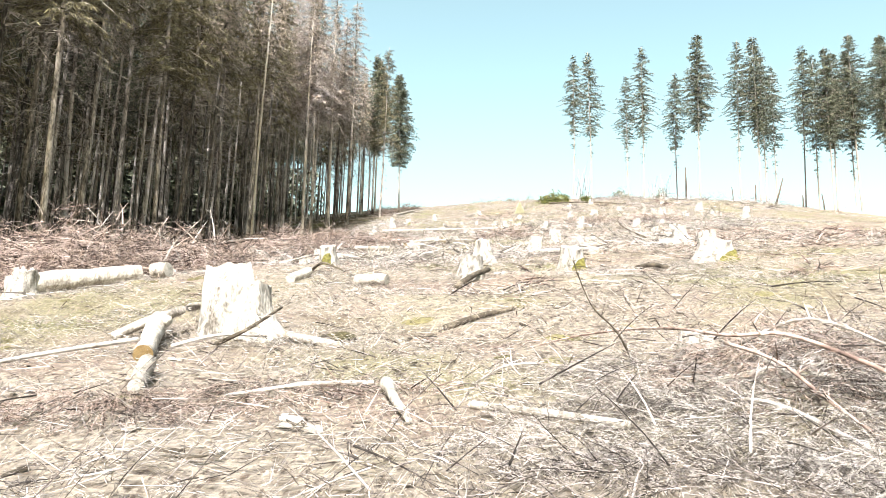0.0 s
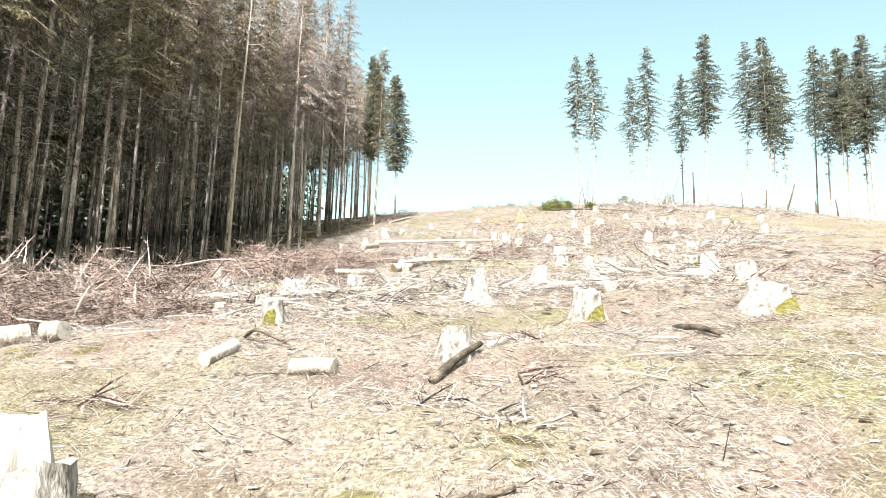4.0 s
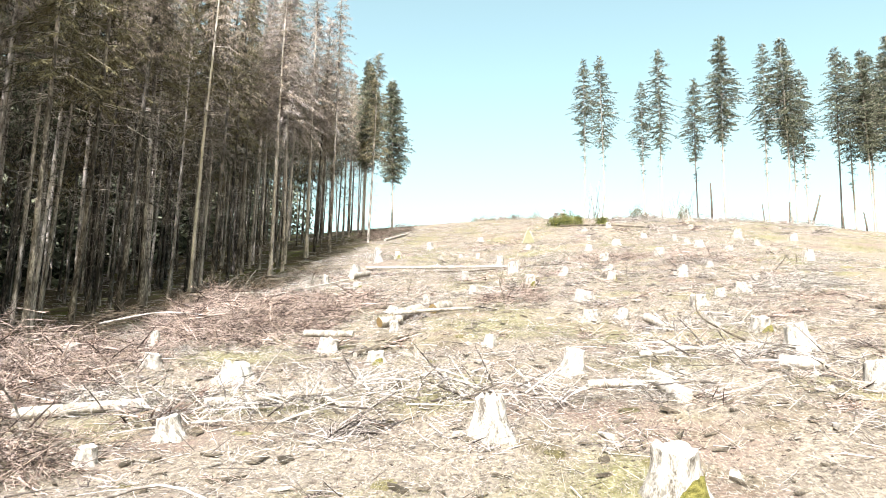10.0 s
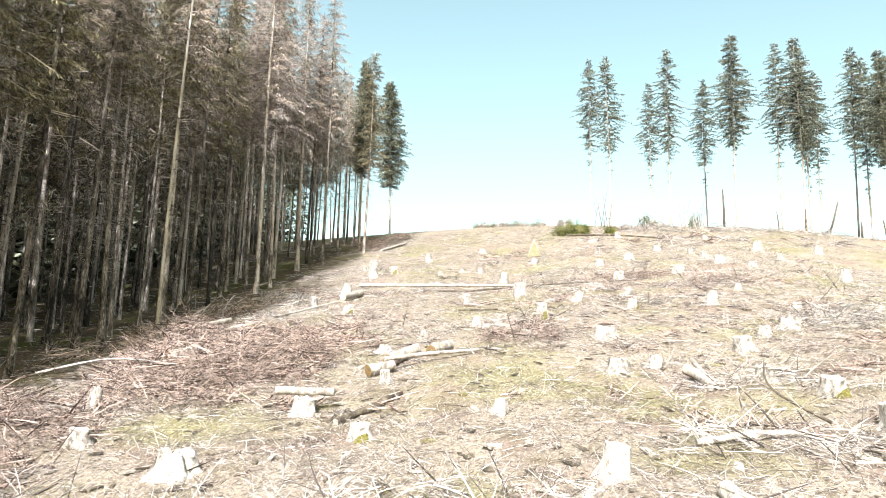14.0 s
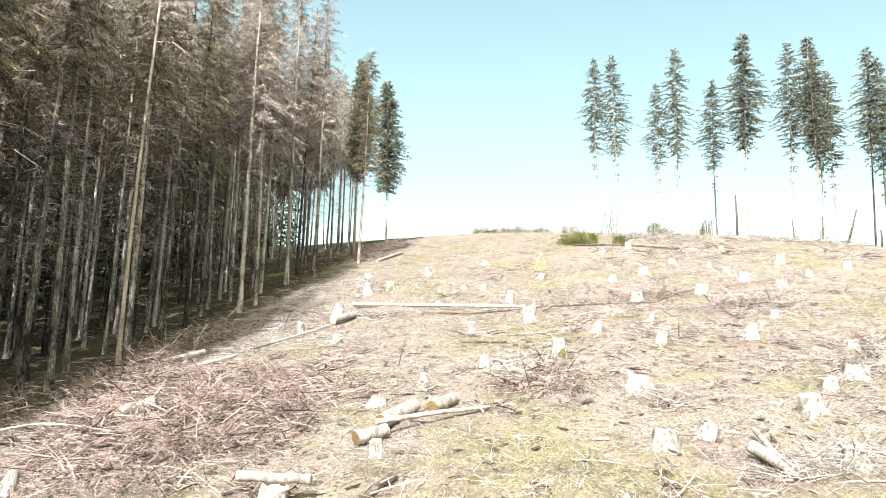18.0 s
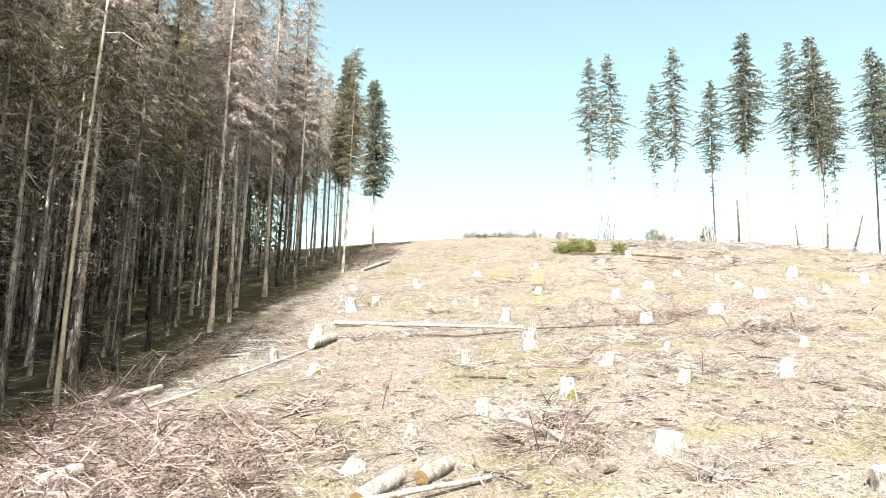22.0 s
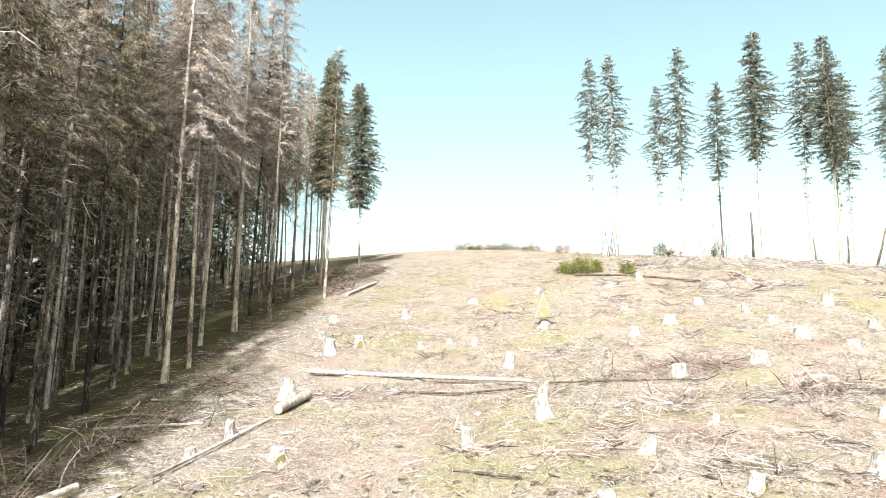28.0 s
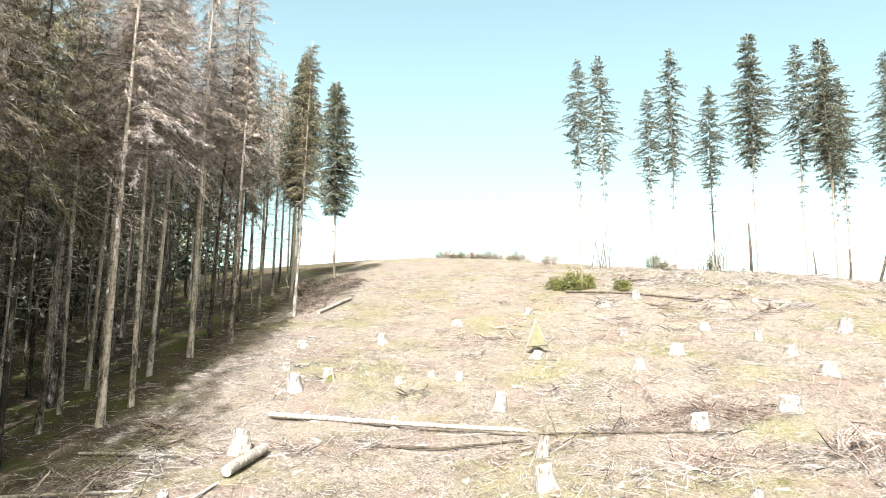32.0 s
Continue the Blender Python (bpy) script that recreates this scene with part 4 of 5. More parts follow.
def fronds(name, label, x, y, z, size, mat, seed, lift=0.25, pairs=9):
    """Cut spruce sprays, each a bent stem with two rows of side twigs, at the given points, as one mesh."""
    r = np.random.default_rng(seed)
    n = len(x)
    w = r.uniform(0, 2 * np.pi, n)
    way = np.stack([np.cos(w), np.sin(w), 0.21 * np.sin(w) + r.normal(0.0, lift, n)], 1)
    way /= np.linalg.norm(way, axis=1, keepdims=True)
    roll = r.normal(0, 0.7, n)
    flat = np.stack([-np.sin(w), np.cos(w), np.zeros(n)], 1)
    side = flat * np.cos(roll)[:, None] + np.cross(way, flat) * np.sin(roll)[:, None]
    long = size * r.uniform(0.5, 1.2, n)
    base = np.stack([x, y, z], 1)
    hang = long * r.uniform(0.0, 0.35, n)

    def spine(u):
        q = base + way * (long * u)[:, None]
        q[:, 2] -= hang * u * u
        return q

    thick = 0.011 * size
    ps, qs, rs = [], [], []
    for k in range(3):
        u = np.full(n, k / 3)
        ps.append(spine(u))
        qs.append(spine(u + 0.4))
        rs.append(np.full(n, thick * (1 - 0.25 * k)))
    for k in range(pairs):
        for s in (-1, 1):
            u = np.clip((k + 0.6) / pairs + r.normal(0, 0.03, n), 0.05, 1)
            p = spine(u)
            d = way * r.uniform(0.35, 0.8, n)[:, None] + side * (s * r.uniform(0.6, 1.0, n))[:, None]
            d[:, 2] -= r.uniform(-0.15, 0.4, n)
            ps.append(p)
            qs.append(p + d * (long * (0.42 - 0.27 * u) * r.uniform(0.3, 1.15, n))[:, None])
            rs.append(np.full(n, thick * 0.5))
    tagged(new(name, sticks(name, np.concatenate(ps), np.concatenate(qs), np.concatenate(rs), mat)), label, "brushwood", kind="stuff")


def strewn_fronds(n, seed, xlo, xhi, ylo, yhi, size, mat, label):
    r, x, y = scatter(n, seed, xlo, xhi, ylo, yhi)
    keep = np.array([noise.noise(Vector((a * 0.25, b * 0.25, 2.3))) for a, b in zip(x, y)]) + r.normal(0, 0.25, n) > 0.0
    x, y = x[keep], y[keep]
    fronds("spruce_sprays", label, x, y, heights(x, y) + r.uniform(0.01, 0.1, len(x)) * size, size, mat, seed, 0.15)


def heaped_fronds(cx, cy, rx, ry, h, n, size, mat, seed, label):
    r = np.random.default_rng(seed)
    a, q = r.uniform(0, 2 * np.pi, n), np.sqrt(r.random(n))
    x, y = cx + rx * q * np.cos(a), cy + ry * q * np.sin(a)
    bump = np.array([0.75 + 0.6 * noise.noise(Vector((i * 0.9, j * 0.9, seed))) for i, j in zip(x, y)])
    fronds("spruce_sprays", label, x, y, heights(x, y) + h * (1 - q * q) * bump * r.random(n) ** 0.6 + 0.02, size, mat, seed, 0.35)


SPRAY = "fine dead spruce sprays on the felled slope"
strewn_fronds(2600, 71, -7, 9, 2.5, 24, 0.32, BRASH, SPRAY)
strewn_fronds(3000, 72, -13, 20, 24, 54, 0.9, BRASH, SPRAY)
strewn_fronds(2400, 73, -12, 30, 54, 88, 1.2, BRASH, SPRAY)
strewn_fronds(1600, 74, 4, 24, 14, 60, 0.9, RED_BRASH, SPRAY)
HEAPED = "fine dead spruce sprays in a heap of branches"
# the first two heaps take darker brash to paint the shaded hollow there
for k, (cx, cy, rx, ry, h, n) in enumerate(((2.8, 5.4, 0.75, 1.1, 0.42, 800), (3.4, 5.2, 0.8, 1.3, 0.5, 600), (2.4, 4.3, 1.0, 0.9, 0.32, 800), (1.5, 4.3, 0.9, 1.0, 0.22, 520), (-0.9, 6.1, 1.4, 0.5, 0.22, 420), (-1.9, 5.5, 0.9, 0.6, 0.26, 420), (1.7, 3.1, 1.1, 0.7, 0.26, 520), (2.9, 3.4, 0.9, 0.8, 0.3, 480), (1.9, 5.6, 0.8, 0.8, 0.25, 300))):
    heaped_fronds(cx, cy, rx, ry, h, n, 0.27, RED_BRASH if k in (0, 4, 5) else GREY_BRASH if k in (1, 6) else BRASH, 80 + k, HEAPED)
for k, (cx, cy, rx, ry, h, n) in enumerate(((-10.5, 21.8, 2.8, 2.2, 2.2, 520), (-13.0, 24.5, 2.6, 3.0, 2.6, 520), (-8.0, 23.8, 2.6, 1.6, 1.7, 380), (-12.2, 29.5, 2.8, 2.6, 1.6, 420), (-13.6, 36.2, 2.4, 3.4, 1.4, 420), (-10.8, 34.5, 2.6, 2.2, 0.8, 300),
                                            (-8.4, 40.4, 2.8, 2.6, 1.2, 380), (-6.6, 43.4, 3.0, 2.4, 1.2, 380), (-9.8, 44.8, 2.6, 2.8, 1.2, 380), (-12.0, 49.6, 2.2, 2.8, 1.1, 340), (-7.6, 48.8, 2.8, 2.4, 0.8, 300), (-13.4, 56.0, 1.6, 3.0, 0.7, 260),
                                            (17.6, 47.6, 2.8, 1.8, 1.0, 320), (16.6, 61.4, 2.6, 1.4, 0.8, 260), (3.8, 46.4, 1.6, 1.4, 0.8, 240), (13.0, 66.8, 3.4, 1.2, 0.6, 260))):
    heaped_fronds(cx, cy, rx, ry, h, n, 1.15, RED_BRASH if cx < -3 or k > 13 else BRASH, 100 + k, HEAPED)


def tangles(n, seed, xlo, xhi, ylo, yhi, size, red=False):
    """Small tangles of cut branches, a few models laid many times along the slope."""
    rnd = random.Random(seed)
    made = []
    for k in range(5):
        pile = Pile()
        for _ in range(26):
            a, r = rnd.uniform(0, 6.283), math.sqrt(rnd.random())
            w = rnd.uniform(0, 6.283)
            way = Vector((math.cos(w), math.sin(w), rnd.uniform(-0.1, 0.6))).normalized()
            limb(pile, Vector((0.9 * r * math.cos(a), 0.6 * r * math.sin(a), rnd.uniform(0, 0.3 * (1 - r)))), way, rnd.uniform(0.4, 1.2), rnd, rnd.randint(5, 11), rnd.choice((0.008, 0.011, 0.016, 0.03)))
        made.append(tagged(new("branch_tangle", pile.mesh("branch_tangle", RED_BRASH if red or k % 2 else GREY_BRASH, False)), "small tangle of bleached cut branches on the slope", "brushwood", "tangles of branches", "stuff"))
    for i in range(n):
        x, y = rnd.uniform(xlo, xhi), rnd.uniform(ylo, yhi)
        m = Matrix.LocRotScale((x, y, gz(x, y)), Euler((0.2, -0.06, 0)).to_quaternion() @ Euler((0, 0, rnd.uniform(0, 6.28))).to_quaternion(), Vector((size, size, size)) * rnd.uniform(0.6, 1.2))
        if i < 5:
            made[i].matrix_basis = m
        else:
            copy_thing(made[i % 5], m @ unscale(made[i % 5]))


tangles(26, 5, -8, 12, 12, 26, 0.6)
tangles(60, 6, -10, 18, 26, 56, 0.85)
tangles(70, 8, -13, -3.5, 37, 53, 1.15, True)
tangles(55, 9, 14, 50, 84, 112, 1.4)
tangles(60, 7, -8, 30, 56, 96, 0.85)
tangles(40, 10, 6, 22, 18, 62, 0.9, True)

# logs and poles, from the foot of the slope upwards
log(((-2.74, 8.05, 0.08), (-3.2, 9.6, 0.2)), 0.105, 0.125, FRESH_CUT, label="short spruce log with a brown sawn end")
log(((-9.9, 17.3, 0.2), (-8.8, 18.2, 0.2), (-7.6, 19.2, 0.22)), 0.3, 0.2, label="thick bleached spruce log beside a heap of branches")
log(((-7.25, 19.1, 0.2), (-6.8, 19.0, 0.2)), 0.21, 0.2, label="short sawn block of spruce")
log(((-2.05, 6.3, 0.07), (-2.3, 7.1, 0.1)), 0.07, 0.085, label="bleached offcut of a spruce stem")
log(((-0.57, 5.1, 0.04), (-0.4, 4.97, 0.04)), 0.028, 0.028, DARK_BRANCH, label="short bleached offcut with dark end")
log(((0.66, 5.05, 0.08), (1.0, 4.7, 0.1), (1.5, 4.3, 0.1)), 0.03, 0.022, label="bleached bent pole in the litter")
log(((2.25, 5.2, 0.1), (2.55, 4.95, 0.12), (2.9, 4.7, 0.1)), 0.026, 0.02, label="bleached pole on the heap of branches")
log(((-1.24, 6.08, 0.08), (-0.6, 6.0, 0.1), (-0.11, 6.28, 0.08)), 0.014, 0.024, label="bleached pole in the litter")
log(((0.04, 5.8, 0.1), (0.1, 5.5, 0.09), (0.26, 5.05, 0.03)), 0.05, 0.022, label="split bleached stem piece")
log(((-1.45, 15.3, 0.11), (-0.8, 15.15, 0.11)), 0.125, 0.12, label="short sawn spruce log in moss and grass")
log(((-2.95, 15.9, 0.1), (-2.72, 16.7, 0.12)), 0.11, 0.1, label="short bleached spruce log in the grass")
log(((5.57, 28.9, 0.15), (5.75, 27.0, 0.12)), 0.17, 0.19, label="thick bleached spruce log in brash")
log(((4.0, 28.5, 0.12), (4.6, 28.5, 0.1), (5.25, 28.4, 0.1)), 0.1, 0.08, label="bleached pole in brash")
log(((8.9, 29.6, 0.14), (9.8, 29.2, 0.14)), 0.15, 0.16, label="bleached spruce log in brash")
log(((6.0, 31.7, 0.1), (7.2, 31.7, 0.16), (8.4, 31.8, 0.12)), 0.08, 0.06, label="bleached pole in brash")
log(((-2.4, 36.4, 0.1), (-1.6, 37.5, 0.13), (-0.8, 38.7, 0.1)), 0.1, 0.12, bark=DARK_BRANCH, label="dark spruce pole on the ground")
log(((-4.5, 38.1, 0.66), (-2.7, 37.9, 0.55)), 0.13, 0.12, label="bleached log laid across a stump")
log(((-10.1, 44.0, 0.5), (-9.4, 45.0, 0.45)), 0.2, 0.22, FRESH_CUT, label="short spruce log on the heap of branches")
log(((-1.5, 42.6, 0.26), (-0.6, 44.0, 0.26)), 0.25, 0.24, FRESH_CUT, label="thick spruce log with yellow sawn end")
log(((-2.1, 41.3, 0.22), (-1.3, 42.0, 0.22)), 0.22, 0.21, FRESH_CUT, label="spruce log with yellow sawn end")
log(((0.0, 43.6, 0.22), (0.7, 44.7, 0.22)), 0.22, 0.22, FRESH_CUT, label="spruce log with yellow sawn end")
log(((-1.6, 41.9, 0.5), (0.1, 42.7, 0.3), (1.8, 43.6, 0.14)), 0.09, 0.06, label="bleached pole leaning over logs")
log(((8.1, 38.9, 0.35), (8.6, 37.7, 0.12)), 0.17, 0.15, label="bleached wood splinter leaning in brash")
log(((8.7, 40.2, 0.3), (8.45, 37.6, 0.1)), 0.07, 0.1, label="bleached pole in brash")
log(((-12.6, 49.6, 0.14), (-9.8, 55.0, 0.16), (-6.6, 63.5, 0.14)), 0.075, 0.055, label="long thin bleached pole along the slope")
log(((-13.6, 53.0, 0.2), (-11.4, 56.0, 0.3)), 0.14, 0.12, label="bleached pole in brash at the edge of the wood")
log(((-6.5, 64.2, 0.28), (-5.6, 66.8, 0.28)), 0.22, 0.22, CUT, label="thick short spruce log with pale sawn end")
log(((-6.3, 71.5, 0.22), (-1.0, 69.3, 0.26), (5.3, 67.1, 0.2)), 0.14, 0.09, label="long bleached spruce stem across the slope")
log(((-1.0, 66.3, 0.1), (1.8, 65.9, 0.12), (4.9, 65.9, 0.1)), 0.06, 0.05, bark=DARK_BRANCH, label="long thin dark pole across the slope")
log(((5.7, 66.7, 0.1), (9.6, 65.6, 0.12), (13.1, 64.7, 0.12)), 0.05, 0.035, bark=DARK_BRANCH, label="long thin dark pole across the slope")
log(((13.4, 96.6, 0.2), (18.0, 94.4, 0.2), (23.2, 91.8, 0.12)), 0.1, 0.07, bark=DARK_BRANCH, label="dark spruce stem across the slope under the crest")
log(((-7.2, 96.2, 0.15), (-5.0, 101.5, 0.15)), 0.16, 0.14, label="bleached stem beside the wood")
log(((1.0, 55.5, 0.08), (3.2, 54.1, 0.1)), 0.06, 0.045, bark=DARK_BRANCH, label="dark pole on the slope")
log(((2.9, 47.9, 0.4), (3.7, 46.9, 0.25), (4.4, 45.8, 0.08)), 0.11, 0.07, label="splintered bleached stem in brash")
log(((-13.6, 68.2, 0.12), (-9.0, 66.9, 0.12)), 0.07, 0.05, label="thin pole in the shade of the wood")
log(((-14.5, 64.0, 0.1), (-9.5, 63.2, 0.12)), 0.07, 0.05, label="thin pole in the shade of the wood")
log(((-4.6, 27.9, 0.2), (-1.8, 28.4, 0.3)), 0.1, 0.08, label="bleached pole in brash")
log(((-8.8, 27.8, 0.15), (-6.0, 28.2, 0.15)), 0.14, 0.12, label="bleached pole in brash")


def branch(points, r0, r1, mat=BRASH, label="bent bare spruce branch", twigs=10, seed=1):
    """A single bare branch through the points (x, y, height over the ground), with short side twigs."""
    rnd = random.Random(seed)
    pts = [Vector((x, y, gz(x, y) + h)) for x, y, h in points]
    fine = []
    for k in range(len(pts) - 1):
        a, b, c, d = pts[max(k - 1, 0)], pts[k], pts[k + 1], pts[min(k + 2, len(pts) - 1)]
        for j in range(5):
            u = j / 5
            fine.append(0.5 * (2 * b + (c - a) * u + (2 * a - 5 * b + 4 * c - d) * u * u + (3 * b - a - 3 * c + d) * u ** 3))
    fine.append(pts[-1])
    n = len(fine)
    ob = new("fallen_branch")
    stem, side = Pile(), Pile()
    stem.tube(fine, [r0 + (r1 - r0) * k / (n - 1) for k in range(n)], 7, True)
    part("stem", stem.mesh("stem", mat), ob)
    for _ in range(twigs):
        p = fine[rnd.randrange(1, n)]
        side.spike(p, p + Vector((rnd.uniform(-1, 1), rnd.uniform(-1, 1), rnd.uniform(-0.3, 0.9))) * rnd.uniform(0.1, 0.4) * (0.5 if pts[0].y < 12 else 1.0), min(max(r1, r0 * 0.3), 0.007))
    if twigs:
        tagged(part("twig", side.mesh("twig", mat, False), ob), kind="stuff")
    return tagged(ob, label, "branch", "fallen branches")


branch(((1.42, 7.97, 0.03), (1.8, 7.4, 0.22), (2.1, 6.6, 0.36), (2.22, 5.7, 0.39), (2.38, 5.15, 0.38), (2.58, 4.8, 0.38), (2.8, 4.4, 0.3), (3.05, 4.0, 0.16), (3.3, 3.6, 0.04)), 0.008, 0.016, RED_BRASH, seed=1, twigs=30)
branch(((2.16, 6.8, 0.0), (1.98, 6.7, 0.34), (1.75, 6.68, 0.6), (1.58, 6.62, 0.98)), 0.013, 0.004, DARK_BRANCH, "dark thin upright spruce shoot", 40, 2)
branch(((2.33, 5.1, 0.34), (2.45, 4.6, 0.28), (2.56, 4.25, 0.15), (2.7, 3.8, 0.03)), 0.012, 0.01, RED_BRASH, seed=3, twigs=20)
branch(((2.12, 4.85, 0.05), (2.2, 4.5, 0.14), (2.32, 4.2, 0.15), (2.56, 3.8, 0.08)), 0.01, 0.014, seed=4, twigs=16)
branch(((2.6, 5.6, 0.2), (2.95, 5.2, 0.42), (3.3, 4.6, 0.25)), 0.014, 0.008, seed=43, twigs=26)
branch(((0.7, 6.4, 0.02), (1.0, 6.0, 0.16), (1.5, 5.7, 0.14), (2.0, 5.2, 0.05)), 0.01, 0.007, seed=44, twigs=24)
branch(((-1.9, 9.95, 0.1), (-1.35, 9.45, 0.09), (-0.76, 8.9, 0.02)), 0.075, 0.035, LOG_BARK, "bleached root running out from the large stump", 0, 45)
branch(((-3.9, 6.7, 0.05), (-3.4, 7.5, 0.1), (-2.9, 8.3, 0.18)), 0.018, 0.028, seed=5)
branch(((-3.6, 9.2, 0.05), (-3.25, 9.45, 0.22), (-2.95, 9.2, 0.3)), 0.06, 0.07, LOG_BARK, "bleached forked root of the log", 0, 40)
branch(((-3.15, 9.5, 0.25), (-2.9, 10.1, 0.3), (-2.7, 10.9, 0.15)), 0.07, 0.04, LOG_BARK, "bleached forked root of the log", 0, 41)
branch(((-2.65, 8.6, 0.08), (-2.2, 8.9, 0.16), (-1.75, 9.3, 0.12)), 0.022, 0.016, seed=6)
branch(((-2.3, 9.1, 0.05), (-1.9, 8.9, 0.22), (-1.6, 9.4, 0.45)), 0.03, 0.015, DARK_BRANCH, "dark branch beside the double stump", 14, 7)
branch(((0.42, 10.2, 0.03), (0.9, 10.4, 0.06), (1.4, 10.5, 0.05)), 0.05, 0.03, DARK_BRANCH, "dark rotten branch in the moss", 10, 8)
branch(((0.62, 14.8, 0.06), (1.0, 15.6, 0.14), (1.34, 16.4, 0.12)), 0.07, 0.05, DARK_BRANCH, "dark bark-covered branch beside a stump", 12, 9)
branch(((1.5, 17.3, 0.05), (2.1, 18.6, 0.1)), 0.06, 0.05, seed=10)
branch(((5.3, 19.1, 0.06), (5.5, 18.4, 0.14), (5.7, 17.7, 0.06)), 0.07, 0.05, DARK_BRANCH, "dark crooked branch on the litter", 8, 11)
branch(((-4.2, 20.2, 0.1), (-3.0, 21.4, 0.35), (-1.2, 20.4, 0.1)), 0.03, 0.015, seed=12)
branch(((-2.9, 17.9, 0.0), (-2.5, 17.2, 0.25), (-2.0, 16.9, 0.1)), 0.04, 0.02, DARK_BRANCH, "dark crooked branch on the litter", 14, 13)
branch(((-13.2, 40.5, 0.7), (-11.0, 41.0, 1.1), (-8.6, 40.6, 0.9)), 0.05, 0.02, seed=14)
branch(((9.0, 31.9, 0.3), (8.0, 32.5, 1.0), (7.9, 32.6, 1.7)), 0.04, 0.01, DARK_BRANCH, "dark branch sticking up out of brash", 16, 15)
for k, (x, y) in enumerate(((3.9, 45.9), (3.3, 45.4), (4.3, 46.6), (-1.6, 51.2), (3.1, 48.0), (3.9, 48.9), (-2.6, 31.0), (-8.3, 46.0), (1.2, 59.8), (6.4, 66.2), (7.8, 66.8), (9.4, 67.4), (11.2, 67.2), (-9.2, 63.0))):
    a = k * 2.4
    branch(((x, y, 0), (x + 0.2 * math.cos(a), y + 0.2 * math.sin(a), 0.6), (x + 0.5 * math.cos(a), y + 0.4 * math.sin(a), 1.2 + 0.3 * math.sin(k))), 0.025, 0.006, DARK_BRANCH if k % 2 else BRASH, "thin bare shoot standing in the litter", 18, 60 + k)

for k in range(14):      # a cast-off spruce top, its ribs arched over the ground
    a = -1.2 + 0.17 * k
    r = 2.4 - 0.06 * (k - 6) ** 2
    branch(((15.6, 61.7, 0.05), (15.6 + 0.3 * r * math.cos(a), 61.7 + 0.3 * r * math.sin(a), 0.75), (15.6 + 0.7 * r * math.cos(a), 61.7 + 0.7 * r * math.sin(a), 0.8), (15.6 + r * math.cos(a), 61.7 + r * math.sin(a), 0.15)), 0.035, 0.012, RED_BRASH if k % 2 else BRASH, "arched rib of a cast-off spruce top", 20, 260 + k)
rnd = random.Random(91)
for k in range(34):      # antler-like branch ends that stand out of the heaps along the wood
    x, y = ((rnd.uniform(-13.5, -6.5), rnd.uniform(21.5, 25.5)) if k < 18 else (rnd.uniform(-14.5, -11.8), rnd.uniform(50, 61)))
    a, h = rnd.uniform(0, 6.28), rnd.uniform(1.2, 2.4) if k < 18 else rnd.uniform(0.9, 2.0)
    branch(((x, y, 0.3), (x + 0.35 * math.cos(a), y + 0.35 * math.sin(a), 0.6 * h), (x + 1.1 * math.cos(a), y + 1.1 * math.sin(a), h)), 0.035, 0.01, BRASH if k % 3 else RED_BRASH, "bare branch standing out of a heap of brash", 26, 200 + k)
twig_litter("forest_litter", "dead twigs on the shaded floor of the wood", 26000, 6, -36, -9, 30, 112, 0.1, 1.3, 0.012, BRASH)
loose_brash("strewn_branches", "dead branches on the shaded floor of the wood", 1100, 55, -26, -8.5, 40, 108, RED_BRASH, 2.2)
for k, (cx, cy, rx, ry, h) in enumerate(((-13.4, 57.0, 1.3, 2.2, 0.55), (-12.6, 61.0, 1.3, 2.0, 0.4), (-11.6, 64.5, 1.5, 2.0, 0.35), (-15.0, 46.0, 1.3, 2.4, 0.8), (-16.8, 33.5, 1.3, 2.4, 0.8), (-15.6, 27.5, 1.6, 2.4, 0.9), (-10.8, 70.0, 1.4, 2.4, 0.3), (-10.6, 108.0, 2.0, 6.0, 0.6))):
    brash_pile(cx, cy, rx, ry, h, 500 + k, RED_BRASH, 13.0, RED)

# single stumps beside the logs, and the large stump with spreading roots
for x, y, w, h, turn, k in ((2.72, 6.75, 0.5, 0.34, 0, 0), (3.1, 7.6, 0.26, 0.14, 1, 1), (-9.6, 17.4, 0.7, 0.62, 1, 2), (7.85, 78.9, 0.8, 0.42, 1, 0)):
    copy_thing(models[k], Matrix.LocRotScale((x, y, gz(x, y) - 0.05), Euler((0.1, 0, turn)), (w, w, h)) @ unscale(models[k]))
models[6].matrix_basis = Matrix.LocRotScale((-2.37, 10.0, gz(-2.37, 10.0) - 0.05), Euler((0.08, 0, 0)), (1.18, 1.12, 1.0))


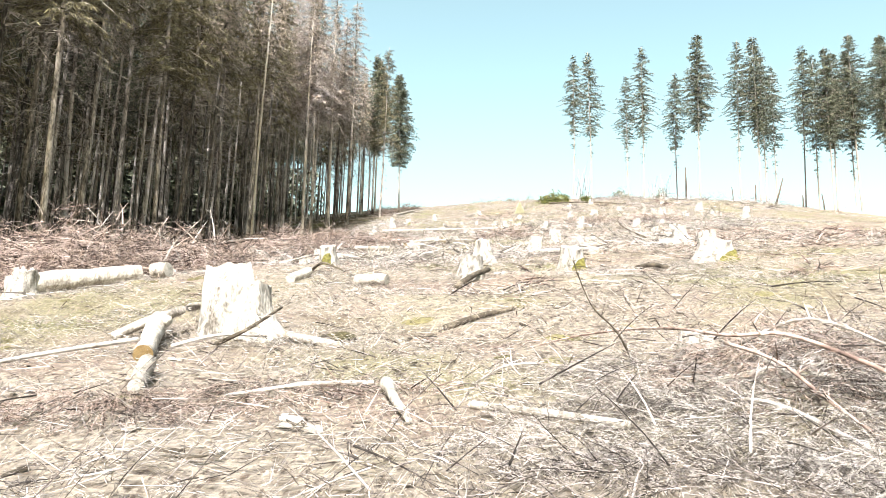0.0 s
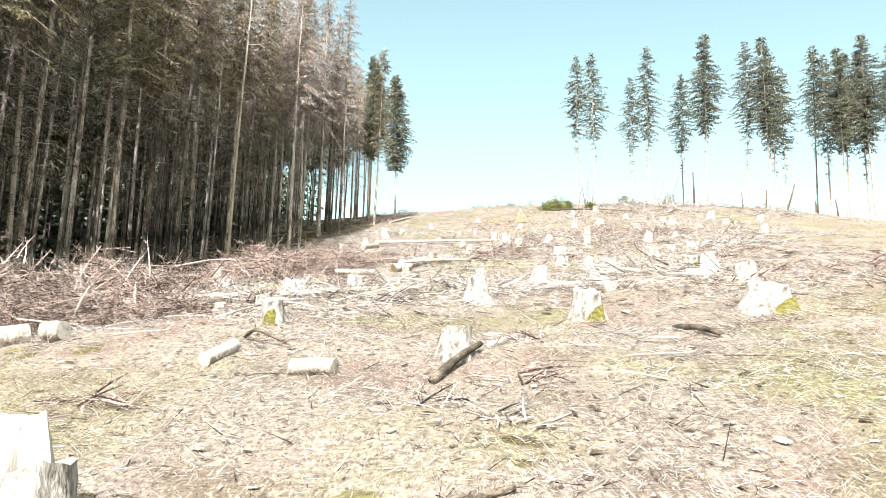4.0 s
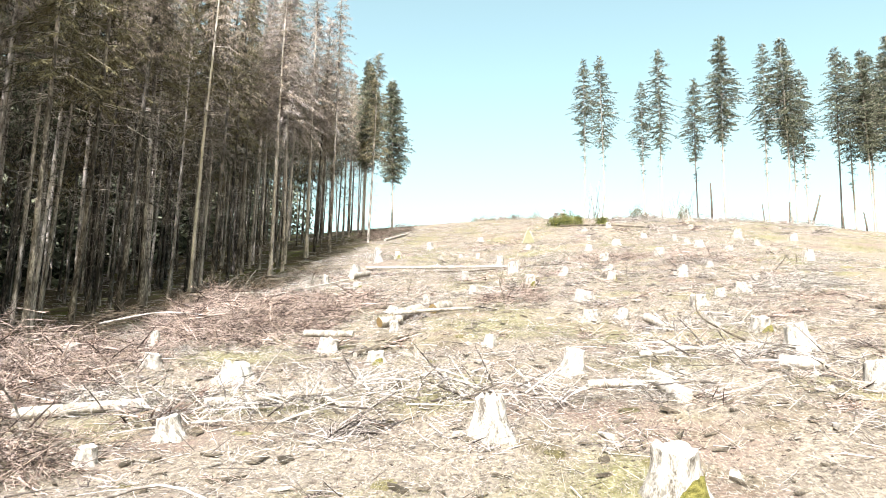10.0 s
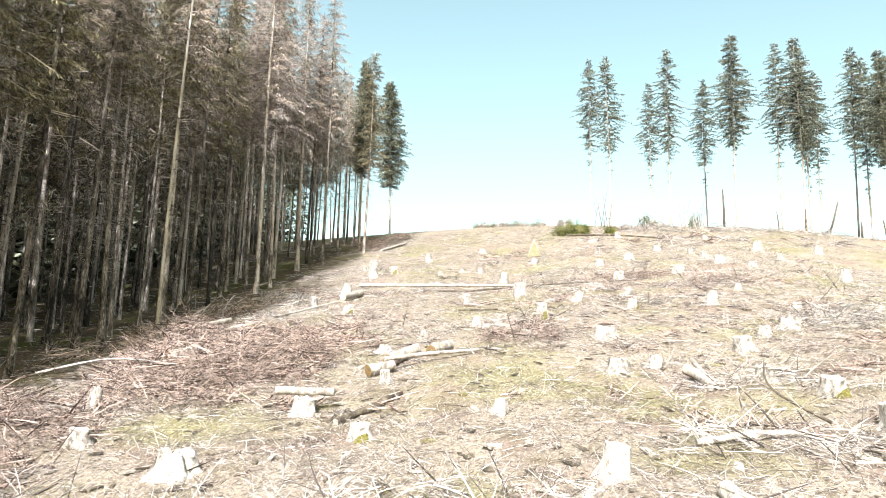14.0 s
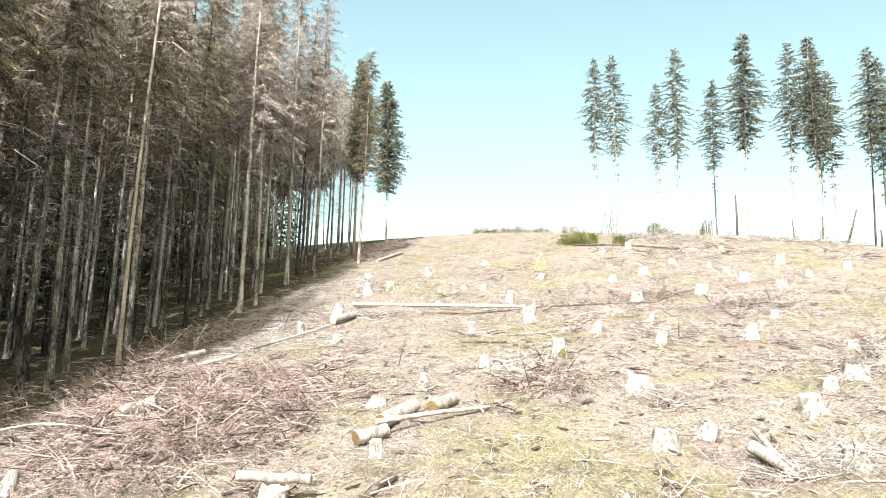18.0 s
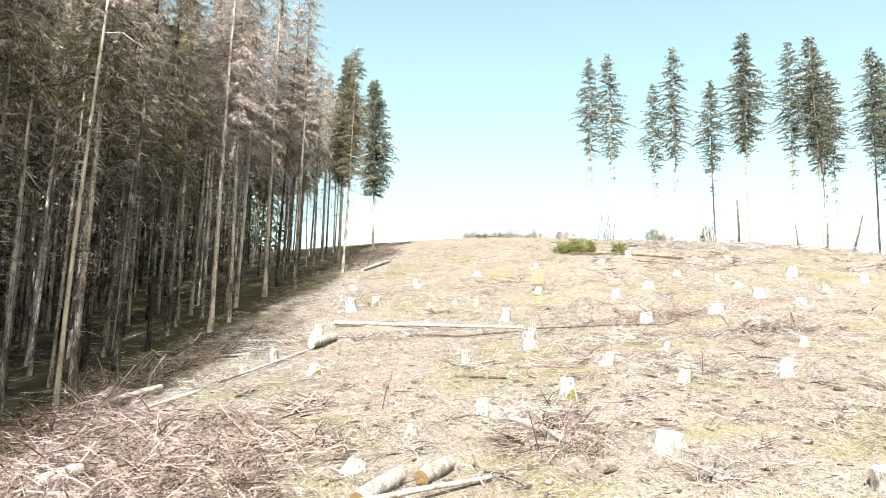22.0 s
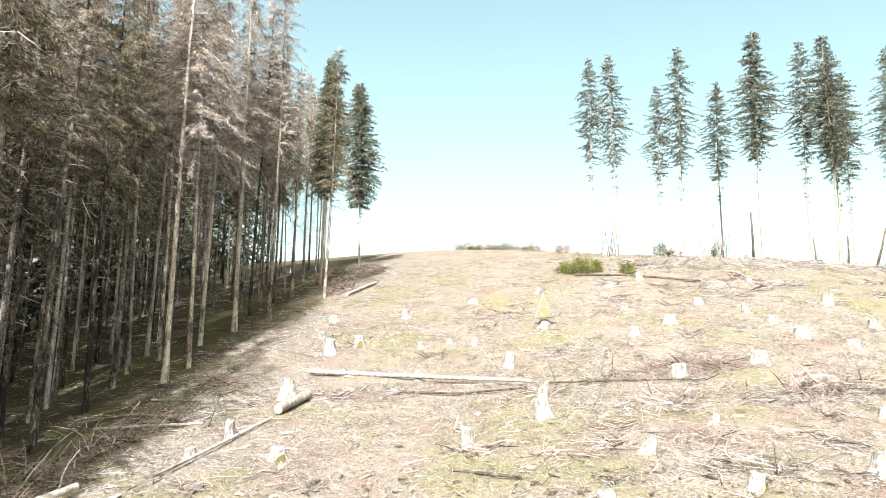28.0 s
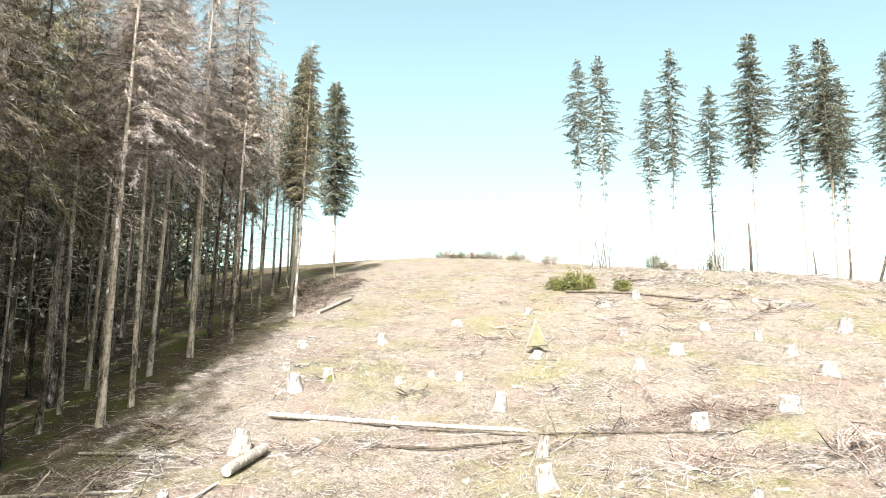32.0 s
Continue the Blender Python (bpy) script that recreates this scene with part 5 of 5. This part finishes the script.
# ---- bushes, saplings and dead poles on the crest ----
def bush(x, y, w, h, seed, mat, label, name="bush", leaves=2600, wood=BRASH):
    rnd = random.Random(seed)
    ob = new(name)
    ob.location = (x, y, gz(x, y) - 0.05)
    stems, crown = Pile(), Pile()
    tops = []
    for _ in range(int(10 + 8 * w)):
        a, r = rnd.uniform(0, 6.283), w * 0.5 * math.sqrt(rnd.random())
        foot = Vector((r * math.cos(a), r * 0.7 * math.sin(a), gz(x + r * math.cos(a), y + 0.7 * r * math.sin(a)) - gz(x, y)))
        tip = foot + Vector((rnd.uniform(-0.3, 0.3), rnd.uniform(-0.3, 0.3), h * (1 - 0.55 * (2 * r / w) ** 2) * rnd.uniform(0.6, 1.05)))
        stems.spike(foot, tip, 0.03)
        tops.append((foot, tip))
    for _ in range(leaves):
        foot, tip = rnd.choice(tops)
        p = foot.lerp(tip, rnd.uniform(0.08, 1.0)) + Vector((rnd.gauss(0, 0.16), rnd.gauss(0, 0.16), rnd.gauss(0, 0.08)))
        d = Vector((rnd.uniform(-1, 1), rnd.uniform(-1, 1), rnd.uniform(-0.4, 0.8))).normalized()
        crown.leaf(p, p + d * rnd.uniform(0.12, 0.3), d.orthogonal().normalized() * rnd.uniform(0.03, 0.07))
    part("stem", stems.mesh("stem", wood, False), ob)
    if leaves:
        part("foliage", crown.mesh("foliage", mat, False), ob)
    return tagged(ob, label, "bush", "bushes on the crest")


BUSH_GREEN = material("young_spruce_green", ((0.03, 0.034, 0.009), (0.08, 0.084, 0.022), (0.15, 0.145, 0.045)), 1.2, 9, 0.85, 0, island=0.4)
bush(14.6, 98.6, 3.4, 2.0, 1, BUSH_GREEN, "dense yellow-green young spruce thicket")
bush(13.0, 99.0, 1.6, 1.3, 2, BUSH_GREEN, "low yellow-green young spruce", leaves=1200)
bush(18.2, 97.0, 1.3, 1.4, 3, BUSH_GREEN, "small green young spruce", leaves=900)
for k, (x, y, w, h) in enumerate(((17.0, 121.0, 2.4, 1.6), (26.5, 112.0, 2.0, 2.2), (33.0, 112.5, 1.8, 2.6), (28.0, 113.0, 2.6, 1.2))):
    bush(x, y, w, h, 10 + k, DULL_NEEDLES if k % 3 else RED_BRASH, "grey-green scrub on the crest", leaves=900)
for k in range(14):
    x = 5.2 + 0.8 * k
    bush(x, 147 - 1.1 * k + 0.8 * math.sin(k * 2.1), 2.2, 1.3 + 0.5 * math.sin(k * 1.7), 30 + k, DULL_NEEDLES if k % 4 in (0, 3) else RED_BRASH, "low brown and green scrub behind the crest", leaves=420)
for k, (x, y, h) in enumerate(((20.2, 113.0, 6.0), (21.6, 114.0, 5.0), (33.2, 111.0, 5.0), (31.6, 112.0, 4.0))):
    pile, r = Pile(), random.Random(90 + k)
    for _ in range(9):
        w = r.uniform(0, 6.28)
        limb(pile, Vector((x + r.uniform(-0.5, 0.5), y + r.uniform(-0.5, 0.5), gz(x, y))), Vector((0.16 * math.cos(w), 0.16 * math.sin(w), 1)).normalized(), h * r.uniform(0.5, 1), r, 26, 0.035, 0.02, 0.8)
    tagged(new("bare_shrub", pile.mesh("bare_shrub", BRASH, False)), "leafless pale birch shrub on the crest", "shrub", "bare shrubs")
for k, (x, y, h, lean, r) in enumerate(((36.4, 111.0, 5.5, 0.0, 0.16), (46.5, 110.0, 3.4, 0.06, 0.14), (49.0, 109.0, 4.6, 0.32, 0.16), (44.0, 112.0, 3.0, -0.05, 0.1), (53.5, 109.5, 2.4, 0.02, 0.16), (57.0, 110.0, 3.0, -0.1, 0.14))):
    z = gz(x, y)
    ob = new("dead_snag")
    ob.location = (x, y, z - 0.1)
    stem = Pile()
    stem.tube([(0, 0, 0), (lean * h * 0.5 + 0.04, 0, h * 0.5), (lean * h, 0.05, h)], [r, r * 0.8, r * 0.55], 8, True)
    part("stem", stem.mesh("stem", DARK_BRANCH), ob)
    tagged(ob, "broken dead spruce pole standing on the crest", "snag", "dead poles")


# ---- beetle trap: a tripod hung with a net ----
def trap(x, y, h, r):
    ob = new("beetle_trap")
    ob.location = (x, y, gz(x, y))
    feet = [Vector((r * math.cos(a), r * math.sin(a), gz(x + r * math.cos(a), y + r * math.sin(a)) - gz(x, y) - 0.05)) for a in (-2.5, -0.64, 1.57)]
    top = Vector((0, 0, h))
    for p in feet:
        leg = Pile()
        leg.tube([p, top + (top - p).normalized() * 0.12], [0.028, 0.022], 7, True)
        part("leg", leg.mesh("leg", LOG_BARK), ob)
    for a, b in ((0, 1), (1, 2), (2, 0)):
        net = Pile()
        for k in range(9):
            u = 0.3 + 0.68 * k / 8
            for s in range(7):
                q = feet[a].lerp(top, u).lerp(feet[b].lerp(top, u), 0.04 + 0.92 * s / 6)
                q += Vector((-q.x, -q.y, 0)) * 0.08 * math.sin(math.pi * s / 6)
                net.v.append(q)
        net.f = [(k * 7 + s, k * 7 + s + 1, k * 7 + s + 8, k * 7 + s + 7) for k in range(8) for s in range(6)]
        part("net", net.mesh("net", NET), ob, "fine pale yellowish net panel")
        bar = Pile()
        bar.tube([feet[a].lerp(top, 0.3), feet[b].lerp(top, 0.3)], [0.03, 0.03], 6, True)
        part("hem", bar.mesh("hem", DARK_BRANCH), ob, "dark lower hem")
    tagged(ob, "tripod bark beetle trap with pale yellowish net", "trap")


NET = material("trap_net", ((0.1, 0.093, 0.056), (0.125, 0.116, 0.074), (0.15, 0.139, 0.092)), 3, 90, 0.8, 0.2)
trap(7.9, 79.9, 1.95, 1.1)

# ---- from plan units to metres ----
for ob in [o for o in scene.objects if o.parent is None and o.type in {"MESH", "EMPTY"}]:
    ob.matrix_basis = Matrix.Scale(UNIT, 4) @ ob.matrix_basis
